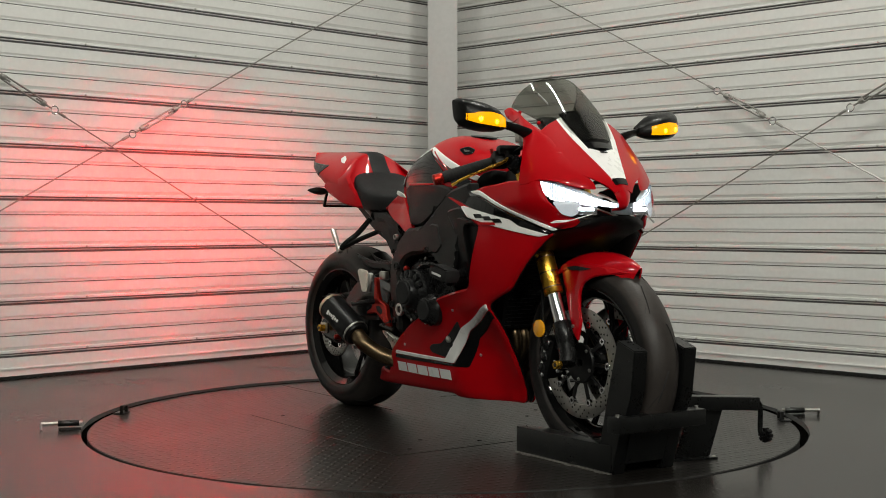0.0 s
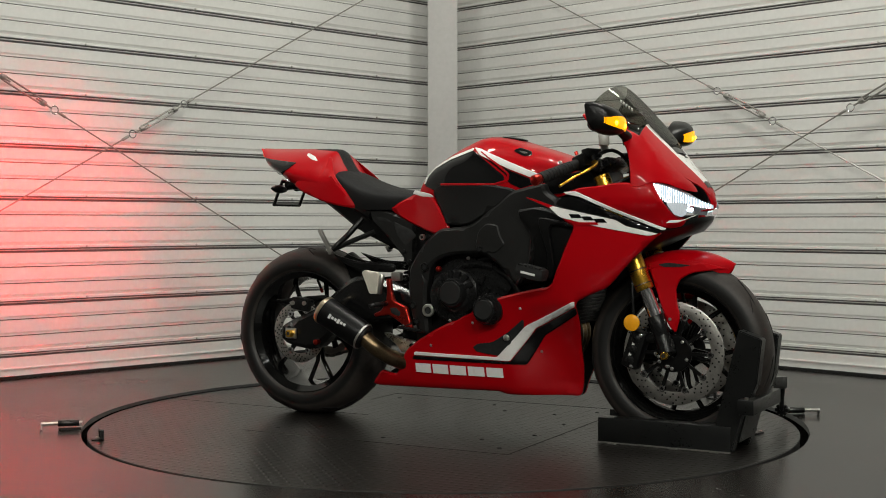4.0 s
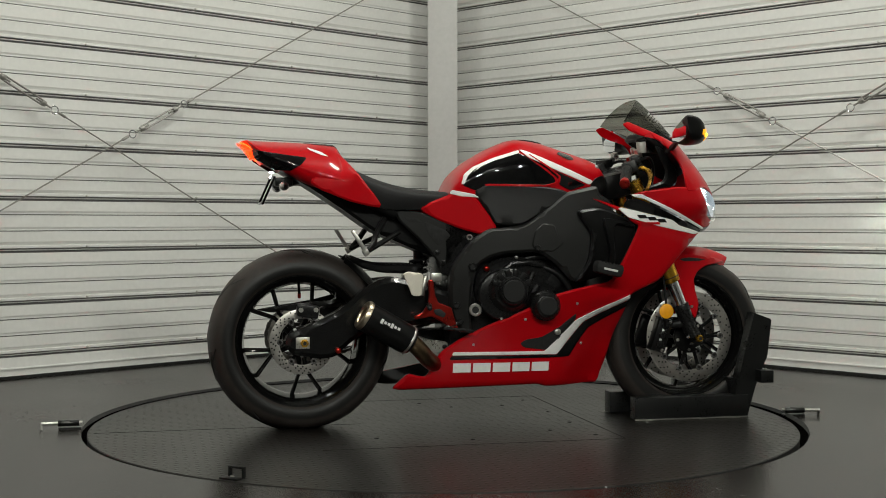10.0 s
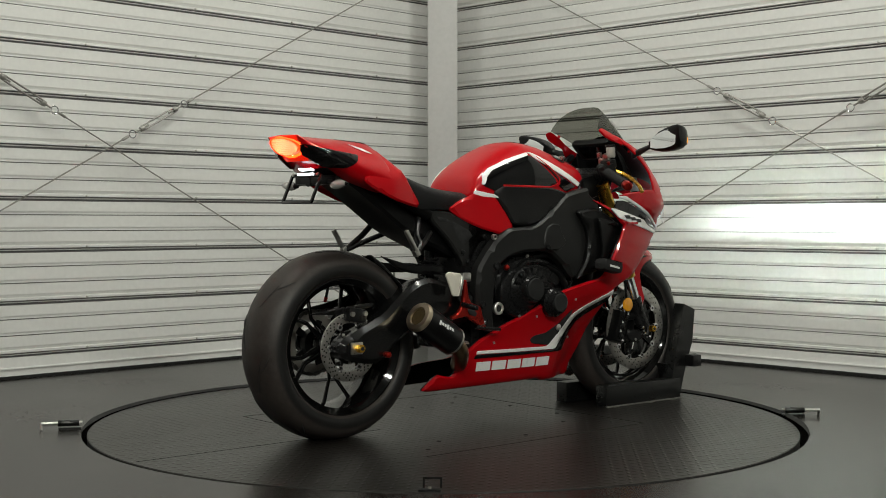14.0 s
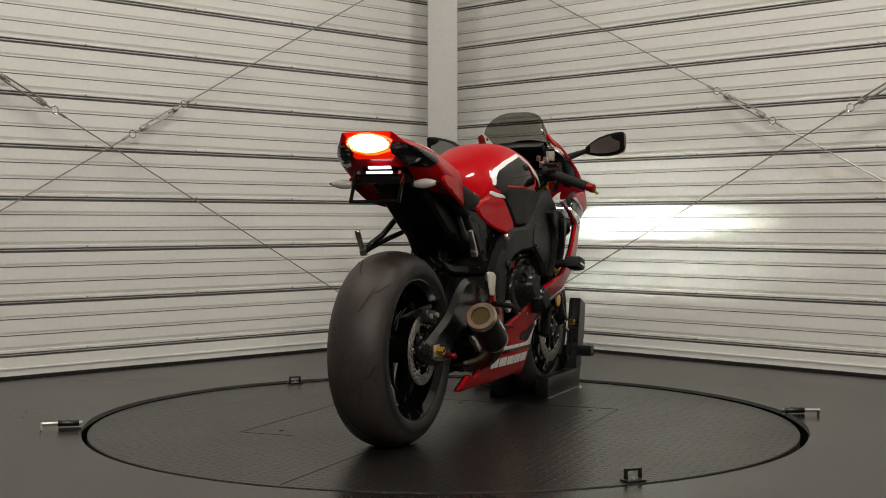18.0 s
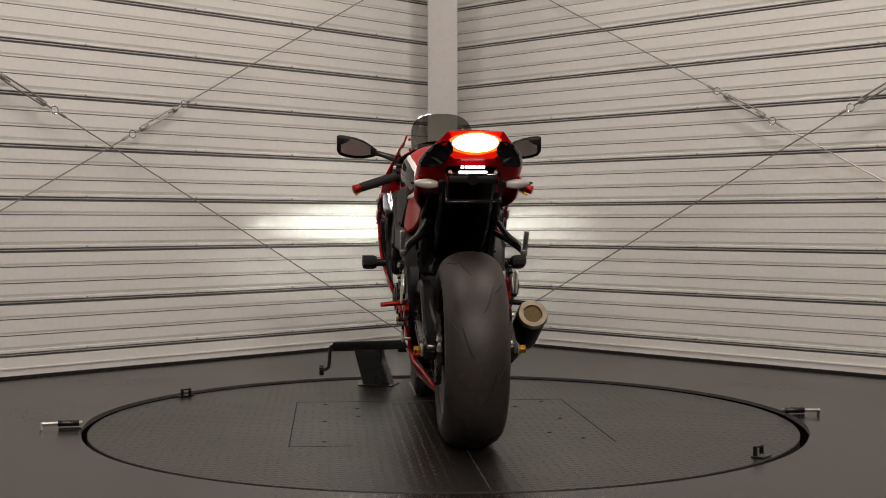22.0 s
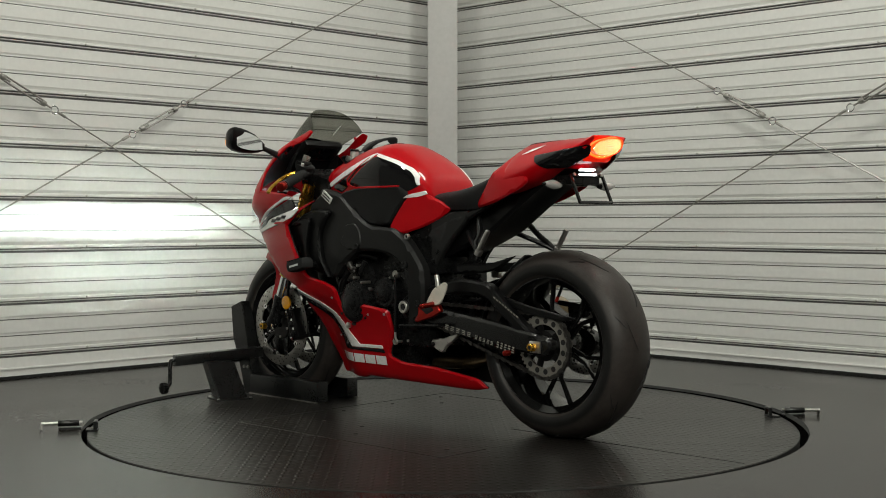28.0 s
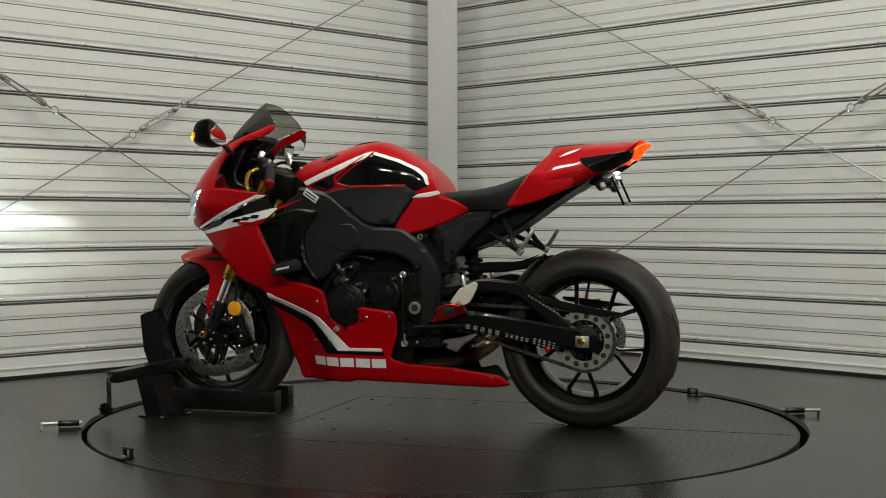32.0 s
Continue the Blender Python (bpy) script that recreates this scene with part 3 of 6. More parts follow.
def W(x, z):
    """Half width of the side fairing."""
    low = min(max((0.44 - z) / 0.28, 0), 1)
    front = min(max((x - 0.34) / 0.22, 0), 1)
    return _wz(z) * _wx(x) * (1 - 0.80 * low * front * front * (3 - 2 * front))


NOSE = Hull(lerp([.55, .62, .7, .76, .8, .85, .893, .94, .975, .99, 1.0], [1.20, 1.18, 1.14, 1.075, 1.025, .965, .913, .86, .818, .79, .745]), lerp([.5, .9, 1.0], [.70, .70, .69]),
            lerp([.5, .62, .75, .82, .86, .90, .94, .97, .99, 1.0], [.26, .255, .25, .244, .234, .207, .16, .105, .055, .02]), lerp([.5, 1], [.6, .66]), 0.95, 2.9, 2.0)
TANK = Hull(lerp([-.012, .0, .017, .05, .087, .167, .236, .306, .397, .46, .518, .54, .555], [.80, .838, .868, .900, .926, .969, .992, .984, .957, .938, .916, .897, .87]),
            lerp([-.01, .1, .5], [.80, .84, .835]), lerp([-.012, .0, .03, .08, .15, .25, .35, .45, .52, .555], [.108, .124, .140, .155, .17, .18, .176, .160, .135, .10]),
            lerp([-.01, .1, .3, .555], [.75, .72, .72, .80]), 0.9, 3.0, 2.6)
TAILH = Hull(lerp([-.70, -.64, -.5, -.4, -.365, -.34], [.979, .977, .972, .967, .915, .88]), lerp([-.70, -.65, -.6, -.5, -.4, -.34], [.974, .935, .91, .872, .842, .82]),
             lerp([-.70, -.68, -.65, -.6, -.5, -.4, -.34], [.085, .100, .122, .148, .167, .167, .16]), lerp([-.70, -.69, -.65, -.6, -.5, -.4, -.34], [.973, .958, .908, .885, .83, .80, .79]), 0.8, 1.6, 1.5)
SEAT = Hull(lerp([-.37, -.34, -.29, -.193, -.12, -.063, .005, .03], [.895, .885, .862, .83, .817, .812, .806, .79]), lerp([-.37, -.2, 0.03], [.86, .79, .775]),
            lerp([-.37, -.3, -.2, -.1, .0, .03], [.11, .14, .15, .13, .10, .08]), lerp([-.37, -.23, -.1, .03], [.80, .745, .745, .75]), 0.92, 2.6, 2.4)


def k_blend(x, z):
    return min(max((z - 0.70) / 0.07, 0), 1)


def FL(x, z):
    """The flank: side fairing below, running into the nose above."""
    k = k_blend(x, z)
    k = k * k * (3 - 2 * k)
    return NOSE.half(x, z) * k + W(x, z) * (1 - k)


def both(name, outline, depth, material, parent, label="", th=0.004, step=0.03, curl=0.006, soft=0.02, sides=(-1, 1)):
    out = []
    for s in sides:
        out.append(part(name, sheet(outline, depth, th, step, curl, soft, s), material, parent, label))
    return out


def bars(name, cells, depth, material, parent, sides=(-1, 1), tall=0.02, slant=0.0):
    """Plain marks in a row on a panel: (x0, x1, z) cells."""
    for s in sides:
        bm = bmesh.new()
        for x0, x1, z in cells:
            sheet([(x0, z - tall / 2), (x1, z - tall / 2), (x1 + slant, z + tall / 2), (x0 + slant, z + tall / 2)], depth, 0.001, 0.03, 0, 0, s, bm)
        part(name, bm, material, parent)


def wheel_axis(x, z, y=0.0):
    return pose(x, y, z, -90)


def tyre_rings(R, rim, hw, flat):
    out = []
    for i in range(17):
        a = math.pi * (i / 16 - 0.5)
        r = rim + 0.012 + (R - rim - 0.012) * max(math.cos(a), 0) ** flat
        out.append((hw * math.sin(a) ** 1, r))
    out += [(hw * 0.82, rim - 0.004), (-hw * 0.82, rim - 0.004)]
    return out


def build_wheel(bike, name, x, z, R, hw, rim, label, grooves):
    m = wheel_axis(x, z)
    bm = bmesh.new()
    k = hw * 0.86
    spin(bm, [(-k, rim - 0.004), (-k, rim + 0.008), (-k + 0.008, rim + 0.008), (-k + 0.012, rim - 0.012), (-0.02, rim - 0.022), (0.02, rim - 0.022), (k - 0.012, rim - 0.012), (k - 0.008, rim + 0.008), (k, rim + 0.008), (k, rim - 0.004),
              (k - 0.016, rim - 0.024), (0.022, rim - 0.034), (-0.022, rim - 0.034), (-k + 0.016, rim - 0.024)], m, 72, True)
    wheel = part(name, bm, RIMBLACK, bike, label)
    bm = bmesh.new()
    spin(bm, tyre_rings(R, rim, hw, 0.78 if hw > 0.08 else 0.68), m, 96, True)
    for v in bm.verts:
        v.co.z = max(v.co.z, 0.0)
    part("tyre", bm, TYRE_REAR if hw > 0.08 else TYRE_FRONT, wheel, "worn black road tyre with sweeping grooves", 60)
    # dark strips just proud of the rubber carry the shade of grooves
    bm = bmesh.new()
    for i in range(grooves):
        a0 = 2 * math.pi * i / grooves
        s = 1 if i % 2 else -1
        for f0, f1, da, off in ((0.12, 0.52, 0.34, 0.0), (0.5, 0.82, 0.16, 0.24)):
            pts = []
            for j in range(9):
                t = j / 8
                f = f0 + (f1 - f0) * t
                a = a0 + off + da * t ** 1.6
                sa = f
                r = rim + 0.012 + (R - rim - 0.012) * math.sqrt(max(1 - sa * sa, 0)) ** (0.78 if hw > 0.08 else 0.68) + 0.0003
                pts.append(m @ Vector((r * math.cos(a), r * math.sin(a), s * hw * f)))
            tube(bm, pts, [0.0005] + [0.0030 if hw > 0.08 else 0.0022] * 7 + [0.0005], 5, True, 0.35)
    tagged(part("tread_groove_shade", bm, PITM, wheel), kind="stuff")
    bm = bmesh.new()
    spin(bm, [(-0.06, 0.022), (-0.06, 0.036), (-0.03, 0.044), (0.03, 0.044), (0.06, 0.036), (0.06, 0.022)], m, 24)
    part("hub", bm, RIMBLACK, wheel)
    for i in range(5):
        a = 2 * math.pi * (i + 0.15) / 5
        bm = bmesh.new()
        root, fork = 0.036, rim * 0.50
        tip = rim - 0.024

        def at(r, an, y):
            return m @ Vector((r * math.cos(an), r * math.sin(an), y))
        tube(bm, [at(root, a - 0.25, 0.012), at(fork, a - 0.10, 0.012), at(tip, a - 0.27, 0.0)], [0.0115, 0.0078, 0.009], 10, True, 0.75)
        tube(bm, [at(root, a + 0.25, 0.012), at(fork, a + 0.10, 0.012), at(tip, a + 0.27, 0.0)], [0.0115, 0.0078, 0.009], 10, True, 0.75)
        part("spoke", bm, RIMBLACK, wheel)
    bm = bmesh.new()
    rod(bm, m @ Vector((0.0, -rim + 0.034, 0.012)), m @ Vector((0.004, -rim + 0.07, 0.03)), 0.005, n=8)
    valve = part("valve", bm, BLACK, wheel)
    bm = bmesh.new()
    rod(bm, m @ Vector((0.004, -rim + 0.068, 0.029)), m @ Vector((0.005, -rim + 0.084, 0.037)), 0.006, n=10, bevel=0.001)
    part("valve_cap", bm, REDANO, valve, "red anodised valve cap")
    return wheel


def brake_disc(parent, x, z, y, r0, r1, bolts=8, material=None, carrier=0.06):
    m = wheel_axis(x, z, y)
    bm = bmesh.new()
    spin(bm, [(-0.0022, r0), (-0.0025, r0 + 0.002), (-0.0025, r1 - 0.002), (-0.0015, r1), (0.0015, r1), (0.0025, r1 - 0.002), (0.0025, r0 + 0.002), (0.0022, r0)], m, 72, True)
    disc = part("brake_disc", bm, DISCM, parent, "drilled steel brake disc")
    # dark discs proud of the steel carry the shade of drilled holes
    bm = bmesh.new()
    for ring, f in enumerate((0.16, 0.39, 0.62, 0.85)):
        r = r0 + (r1 - r0) * f
        for i in range(32):
            a = 2 * math.pi * (i + ring / 3) / 32
            if (i + ring) % 4 == 3:
                continue
            spin(bm, [(-0.0029, 0.0031), (0.0029, 0.0031)], m @ Matrix.Translation((r * math.cos(a), r * math.sin(a), 0)), 8)
    tagged(part("drilled_hole_shade", bm, PITM, disc), kind="stuff")
    bm = bmesh.new()
    spin(bm, [(-0.006, 0.012), (-0.006, carrier), (-0.002, carrier + 0.004), (0.002, carrier + 0.004), (0.006, carrier), (0.006, 0.012)], m, 32, True)
    for i in range(bolts):
        arm = bmesh.new()
        box(arm, ((carrier + r0) / 2 + 0.003, 0, 0), (r0 - carrier + 0.004, 0.011, 0.005), m @ Matrix.Rotation(2 * math.pi * i / bolts, 4, "Z"))
        part("carrier_arm", arm, BLACK, disc)
    part("disc_carrier", bm, BLACK, disc)
    for i in range(5):
        bm = bmesh.new()
        a = 2 * math.pi * (i + .3) / 5
        spin(bm, [(-0.0095, 0.004), (-0.0085, 0.0055), (0.0085, 0.0055), (0.0095, 0.004)], m @ Matrix.Translation((0.048 * math.cos(a), 0.048 * math.sin(a), 0)), 10)
        part("carrier_bolt", bm, STEEL, disc)
    for i in range(bolts):
        bm = bmesh.new()
        a = 2 * math.pi * i / bolts
        c = m @ Matrix.Translation(((r0 - 0.003) * math.cos(a), (r0 - 0.003) * math.sin(a), 0))
        spin(bm, [(-0.005, 0.0100), (-0.004, 0.0112), (0.004, 0.0112), (0.005, 0.0100), (0.005, 0.005), (-0.005, 0.005)], c, 18, True)
        part("disc_button", bm, CHROME, disc)
    return disc


def nut(parent, p, s, r=0.013, material=None, name="axle_nut"):
    bm = bmesh.new()
    rod(bm, p, (p[0], p[1] + s * 0.022, p[2]), r, n=6, bevel=0.002)
    ob = part(name, bm, material or GOLD, parent)
    # dark disc for the shade in the nut's socket
    bm = bmesh.new()
    rod(bm, (p[0], p[1] + s * 0.0222, p[2]), (p[0], p[1] + s * 0.0226, p[2]), r * 0.45, n=12)
    part("socket", bm, PITM, ob)


def build_wheels(bike):
    fw = build_wheel(bike, "front_wheel", XF, ZF, RF, 0.060, 0.221, "gloss black front wheel with paired spokes", 14)
    for s in (-1, 1):
        brake_disc(fw, XF, ZF, s * 0.072, 0.122, 0.163, 10, carrier=0.056)
        nut(bike, (XF, s * 0.15, ZF), s)
        # caliper behind the fork leg
        bm = bmesh.new()
        mm = pose(0.765, s * 0.083, 0.30, 0, 18)
        box(bm, (0, 0, 0), (0.056, 0.062, 0.125), mm, 0.012)
        cal = part("brake_caliper", bm, BLACK, bike, "black radial brake caliper")
        for zz in (-0.035, 0.0, 0.035):
            bm = bmesh.new()
            rod(bm, mm @ Vector((0.0, s * 0.03, zz)), mm @ Vector((0.0, s * 0.037, zz)), 0.015, n=16, bevel=0.003)
            part("piston_cover", bm, CASE, cal)
        for bx, bz in ((0.012, 0.052), (0.012, -0.052), (-0.018, 0.058)):
            bm = bmesh.new()
            rod(bm, mm @ Vector((bx, s * 0.028, bz)), mm @ Vector((bx, s * 0.038, bz)), 0.0065, n=10, bevel=0.001)
            part("caliper_bolt", bm, CHROME, cal)
        for bx, bz in ((-.022, -.020), (.004, -.034), (-.034, .004)):
            bm = bmesh.new()
            rod(bm, (XF + bx, s * 0.128, ZF + bz), (XF + bx, s * 0.146, ZF + bz), 0.006, n=10, bevel=0.001)
            part("clamp_bolt", bm, CHROME, bike)
        bm = bmesh.new()
        box(bm, (-0.004, s * 0.0325, 0.0), (0.008, 0.002, 0.06), mm)
        part("caliper_mark", bm, LABELM, cal)
    rw = build_wheel(bike, "rear_wheel", XR, ZR, RR, 0.098, 0.223, "gloss black rear wheel with paired spokes", 14)
    brake_disc(rw, XR, ZR, -0.104, 0.078, 0.110, 6, carrier=0.05)
    m = wheel_axis(XR, ZR, 0.104)
    bm = bmesh.new()
    pts = []
    N = 43
    for i in range(N):
        for f, r in ((0.0, 0.098), (0.3, 0.105), (0.6, 0.105), (0.9, 0.098)):
            a = 2 * math.pi * (i + f) / N
            pts.append((r * math.cos(a), r * math.sin(a)))
    rows = []
    for h in (-0.003, 0.003):
        rows.append([m @ Vector((x, y, h)) for x, y in pts])
    inner = [[m @ Vector((0.07 * x / math.hypot(x, y), 0.07 * y / math.hypot(x, y), h)) for x, y in pts] for h in (0.003, -0.003)]
    skin(bm, [rows[0], rows[1], inner[0], inner[1], rows[0]], True)
    spr = part("rear_sprocket", bm, SPROCKETM, rw, "bare steel rear sprocket")
    bm = bmesh.new()
    for i in range(5):
        a = 2 * math.pi * i / 5
        box(bm, (0.052, 0, -0.004), (0.05, 0.024, 0.006), m @ Matrix.Rotation(a, 4, "Z"), 0.002)
    spin(bm, [(-0.03, 0.05), (0.0, 0.05), (0.004, 0.03)], m, 24)
    part("sprocket_carrier", bm, BLACK, spr)
    # dark discs for the shade in the sprocket's holes, which are not cut
    for i in range(15):
        bm = bmesh.new()
        a = 2 * math.pi * i / 15
        spin(bm, [(0.003, 0.0095), (0.0034, 0.0095)], m @ Matrix.Translation((0.083 * math.cos(a), 0.083 * math.sin(a), 0)), 8)
        part("lightening_hole_shade", bm, PITM, spr)
    # chain as single links along its two runs and round the sprocket
    path = []
    for i in range(19):
        a = math.radians(78 + 196 * i / 18)
        path.append(Vector((XR + 0.105 * math.cos(a), 0.104, ZR + 0.105 * math.sin(a))))
    path += [Vector((-0.02, 0.104, 0.345)), Vector((0.01, 0.104, 0.37)), Vector((0.01, 0.104, 0.40)), Vector((-0.01, 0.104, 0.42))]
    path.append(path[0])
    bm = bmesh.new()
    acc, k = 0.0, 0
    for p, q in zip(path, path[1:]):
        d = q - p
        while acc <= d.length:
            c = p + d * (acc / d.length)
            mm = Matrix.Translation(c) @ Matrix.Rotation(-math.atan2(d.z, d.x), 4, "Y")
            box(bm, (0, 0, 0), (0.017, 0.018 if k % 2 else 0.012, 0.012 if k % 2 else 0.009), mm)
            acc += 0.0159
            k += 1
        acc -= d.length
    part("chain", bm, CHAINM, bike, "oily steel drive chain")
    for s in (-1, 1):
        bm = bmesh.new()
        box(bm, (XR - .004, s * 0.152, ZR), (0.046, 0.006, 0.038), None, 0.002)
        part("axle_plate", bm, ALU, bike)
        nut(bike, (XR, s * 0.155, ZR), s, 0.014)
        bm = bmesh.new()
        rod(bm, (-0.405, s * 0.145, 0.275), (-0.405, s * 0.172, 0.275), 0.010, n=12, bevel=0.003)
        part("bobbin", bm, REDANO, bike, "red anodised stand bobbin")


def build_front(bike):
    for s in (-1, 1):
        y = s * 0.108
        bm = bmesh.new()
        rod(bm, (0.655, y, 0.85), (0.752, y, 0.615), 0.026, n=20)
        rod(bm, (0.752, y, 0.615), (0.803, y, 0.490), 0.029, n=20, bevel=0.002)
        leg = part("fork_tube", bm, GOLD, bike, "gold anodised upper fork tube")
        bm = bmesh.new()
        for t in (0.15, 0.5, 0.85):
            c = Vector((0.752, y, 0.615)).lerp(Vector((0.803, y, 0.490)), t)
            rod(bm, c, c + Vector((0.0015, 0, -0.0036)), 0.0302, n=20)
        part("fork_ring", bm, TITAN, leg)
        bm = bmesh.new()
        rod(bm, (0.800, y, 0.497), (0.842, y, 0.395), 0.0215, n=20)
        part("fork_slider", bm, CHROME, bike, "chromed lower fork slider")
        bm = bmesh.new()
        rod(bm, (0.836, y, 0.41), (0.864, y, 0.335), 0.0275, 0.026, n=18, bevel=0.003)
        tube(bm, [(0.858, y, 0.35), (0.873, y * 1.05, 0.315), (XF, y * 1.15, ZF)], [0.026, 0.027, 0.024], 14)
        tube(bm, [(0.855, y, 0.345), (0.815, y * 0.85, 0.335), (0.775, y * 0.8, 0.33)], [0.018, 0.014, 0.012], 10)
        part("fork_foot", bm, CASE, bike, "black cast fork foot")
        bm = bmesh.new()
        rod(bm, (0.769, s * 0.134, 0.387), (0.769, s * 0.141, 0.387), 0.0265, n=28, bevel=0.002)
        part("side_reflector", bm, REFLECT, bike, "round amber side reflector")
        bm = bmesh.new()
        tube(bm, curve([(0.772, s * 0.13, 0.37), (0.77, s * 0.125, 0.34), (0.78, s * 0.1, 0.32)], 4), 0.005, 8)
        tube(bm, curve([(0.772, s * 0.128, 0.41), (0.765, s * 0.12, 0.5), (0.76, s * 0.10, 0.58), (0.72, s * 0.08, 0.68)], 4), 0.005, 8)
        part("brake_hose", bm, BLACK, bike)
    # mudguard: crown over the tyre and two legs
    bm = bmesh.new()
    rows = []
    for i in range(15):
        a = radians(60 + 54 * i / 14)
        taper = 0.16 + 0.84 * min(i / 8, 1) ** 0.6
        row = []
        for k in range(-6, 7):
            f = k / 6
            r = RF + 0.021 - 0.045 * abs(f) ** 2.4
            row.append(Vector((0.902 + r * math.cos(a), 0.088 * taper * f, 0.297 + r * math.sin(a))))
        rows.append(row)
    skin(bm, rows)
    part("front_mudguard", solid(bm, 0.004), RED, bike, "glossy red front mudguard")
    leg = [(.80, .573), (.84, .586), (.904, .588), (.975, .577), (1.03, .562), (1.046, .556), (1.0, .553), (.944, .545), (.909, .525), (.895, .496), (.901, .447), (.912, .411), (.899, .354), (.875, .380), (.843, .455), (.817, .528)]
    guard = lerp([.80, .90, .95, 1.0, 1.045], [.085, .089, .080, .057, .022])
    both("mudguard_leg", leg, lambda x, z: guard(x) + 0.010 * min(max((0.5 - z) / 0.1, 0), 1), RED, bike, "", 0.004, 0.02, 0.004, 0.008)
    # dark sheet laid on the guard for the shade in its vent
    both("mudguard_vent_shade", [(.837, .570), (.873, .576), (.944, .569), (.912, .563), (.857, .562)], lambda x, z: guard(x) + 0.003, PITM, bike, "", 0.002, 0.02, 0.001, 0.004)
    for s in (-1, 1):
        for x, z in ((0.881, 0.400),):
            bm = bmesh.new()
            rod(bm, (x, s * 0.095, z), (x, s * 0.103, z), 0.005, n=8)
            part("mudguard_bolt", bm, STEEL, bike)
    # yokes, radiator and the dark inside of the fairing
    bm = bmesh.new()
    box(bm, (0, 0, 0), (0.07, 0.26, 0.03), pose(0.655, 0, 0.885, 0, -23), 0.008)
    part("fork_yoke", bm, CASE, bike, "black cast fork yoke")
    bm = bmesh.new()
    box(bm, (0, 0, 0), (0.07, 0.25, 0.035), pose(0.72, 0, 0.70, 0, -23), 0.008)
    part("fork_yoke", bm, CASE, bike, "black cast fork yoke")
    bm = bmesh.new()
    box(bm, (0, 0, 0), (0.035, 0.25, 0.28), pose(0.575, 0, 0.51, 0, 12), 0.006)
    rad = part("radiator", bm, BLACK, bike, "black finned radiator")
    bm = bmesh.new()
    for k in range(22):
        box(bm, (0.019, 0, -0.13 + 0.0122 * k), (0.004, 0.23, 0.003), pose(0.575, 0, 0.51, 0, 12))
    tagged(part("radiator_fin", bm, CASE, rad), kind="stuff")
    bm = bmesh.new()
    for k in range(4):
        y = -0.051 + 0.034 * k
        tube(bm, curve([(0.46, y, 0.42), (0.535, y, 0.36), (0.53, y * .8, 0.29), (0.47, y * 0.7, 0.23), (0.38, y * 0.6, 0.205)], 5), 0.017, 12)
    part("exhaust_header", bm, TITAN, bike, "heat stained exhaust headers")


def build_fairing(bike):
    main = [(.45, .783), (.48, .777), (.56, .750), (.88, .67), (.86, .655), (.79, .585), (.715, .50), (.655, .475), (.606, .451), (.6, .384), (.582, .307), (.575, .23), (.552, .127), (.50, .130), (.325, .131), (.30, .140), (.128, .136),
            (-.185, .128), (-.212, .134), (-.16, .188), (-.125, .178), (-.096, .175), (-.071, .225), (-.048, .262), (.009, .302), (.089, .344), (.242, .408), (.319, .452), (.367, .465), (.45, .485), (.531, .499), (.58, .60), (.622, .69), (.60, .70), (.55, .742)]
    left = [(.45, .783), (.48, .777), (.56, .750), (.88, .67), (.86, .655), (.79, .585), (.715, .50), (.655, .475), (.606, .451), (.6, .384), (.582, .307), (.575, .23), (.552, .127), (.50, .130), (.325, .131), (.30, .140), (.128, .136),
            (-.20, .128), (-.262, .138), (-.225, .17), (-.05, .198), (.10, .205), (.165, .225), (.14, .285), (.128, .33), (.13, .392), (.27, .408), (.295, .365), (.315, .335), (.375, .365), (.388, .462), (.45, .485), (.531, .499), (.58, .60), (.622, .69), (.60, .70), (.55, .742)]
    for s, o in ((-1, main), (1, left)):
        part("side_fairing", sheet(o, FL, 0.004, 0.022, 0.007, 0.012, s), RED, bike, "glossy red side fairing and belly pan")
        part("fairing_liner", sheet(o, lambda x, z: FL(x, z) - 0.008, 0.003, 0.03, 0.007, 0.012, s), BLACK, bike, "unpainted black back of the fairing")
    up = lambda d: (lambda x, z: FL(x, z) + d)
    # upper nose flank between the white line and the headlamp
    both("nose_flank", [(.585, .795), (.64, .810), (.70, .815), (.755, .824), (.80, .824), (.86, .826), (.872, .80), (.893, .76), (.916, .72), (.942, .708), (.93, .69), (.895, .682), (.75, .742), (.63, .795)],
         FL, RED, bike, "glossy red nose flank", 0.004, 0.022, 0.005, 0.01)
    both("flank_liner", [(.60, .80), (.70, .812), (.80, .82), (.855, .82), (.87, .79), (.89, .75), (.885, .70), (.75, .748), (.64, .79)], lambda x, z: FL(x, z) - 0.009, BLACK, bike, "unpainted black back of the nose flank", 0.003, 0.03, 0.005, 0.01)
    # stripes laid on the flanks
    both("white_line", [(.585, .797), (.626, .799), (.893, .683), (.884, .677), (.635, .783), (.60, .789)], up(0.0045), WHITE, bike, "", 0.004, 0.016, 0.0015, 0.004)
    both("black_band", [(.56, .756), (.575, .78), (.612, .782), (.635, .776), (.879, .673), (.87, .667), (.779, .692), (.75, .711), (.593, .745)], up(0.003), GLOSSBLACK, bike, "", 0.004, 0.016, 0.0015, 0.004)
    both("white_panel", [(.54, .750), (.553, .753), (.593, .744), (.75, .710), (.779, .691), (.872, .667), (.845, .660), (.70, .688), (.578, .718)], up(0.0045), WHITE, bike, "", 0.004, 0.016, 0.0015, 0.004)
    for sd, x0 in ((-1, -.009), (1, .19)):
        both("white_stripe", [(x0, .260), (.311, .258), (.421, .366), (.606, .454), (.604, .435), (.452, .359), (.356, .246), (x0 - .004, .248)], up(0.004), WHITE, bike, "", 0.004, 0.016, 0.0015, 0.004, (sd,))
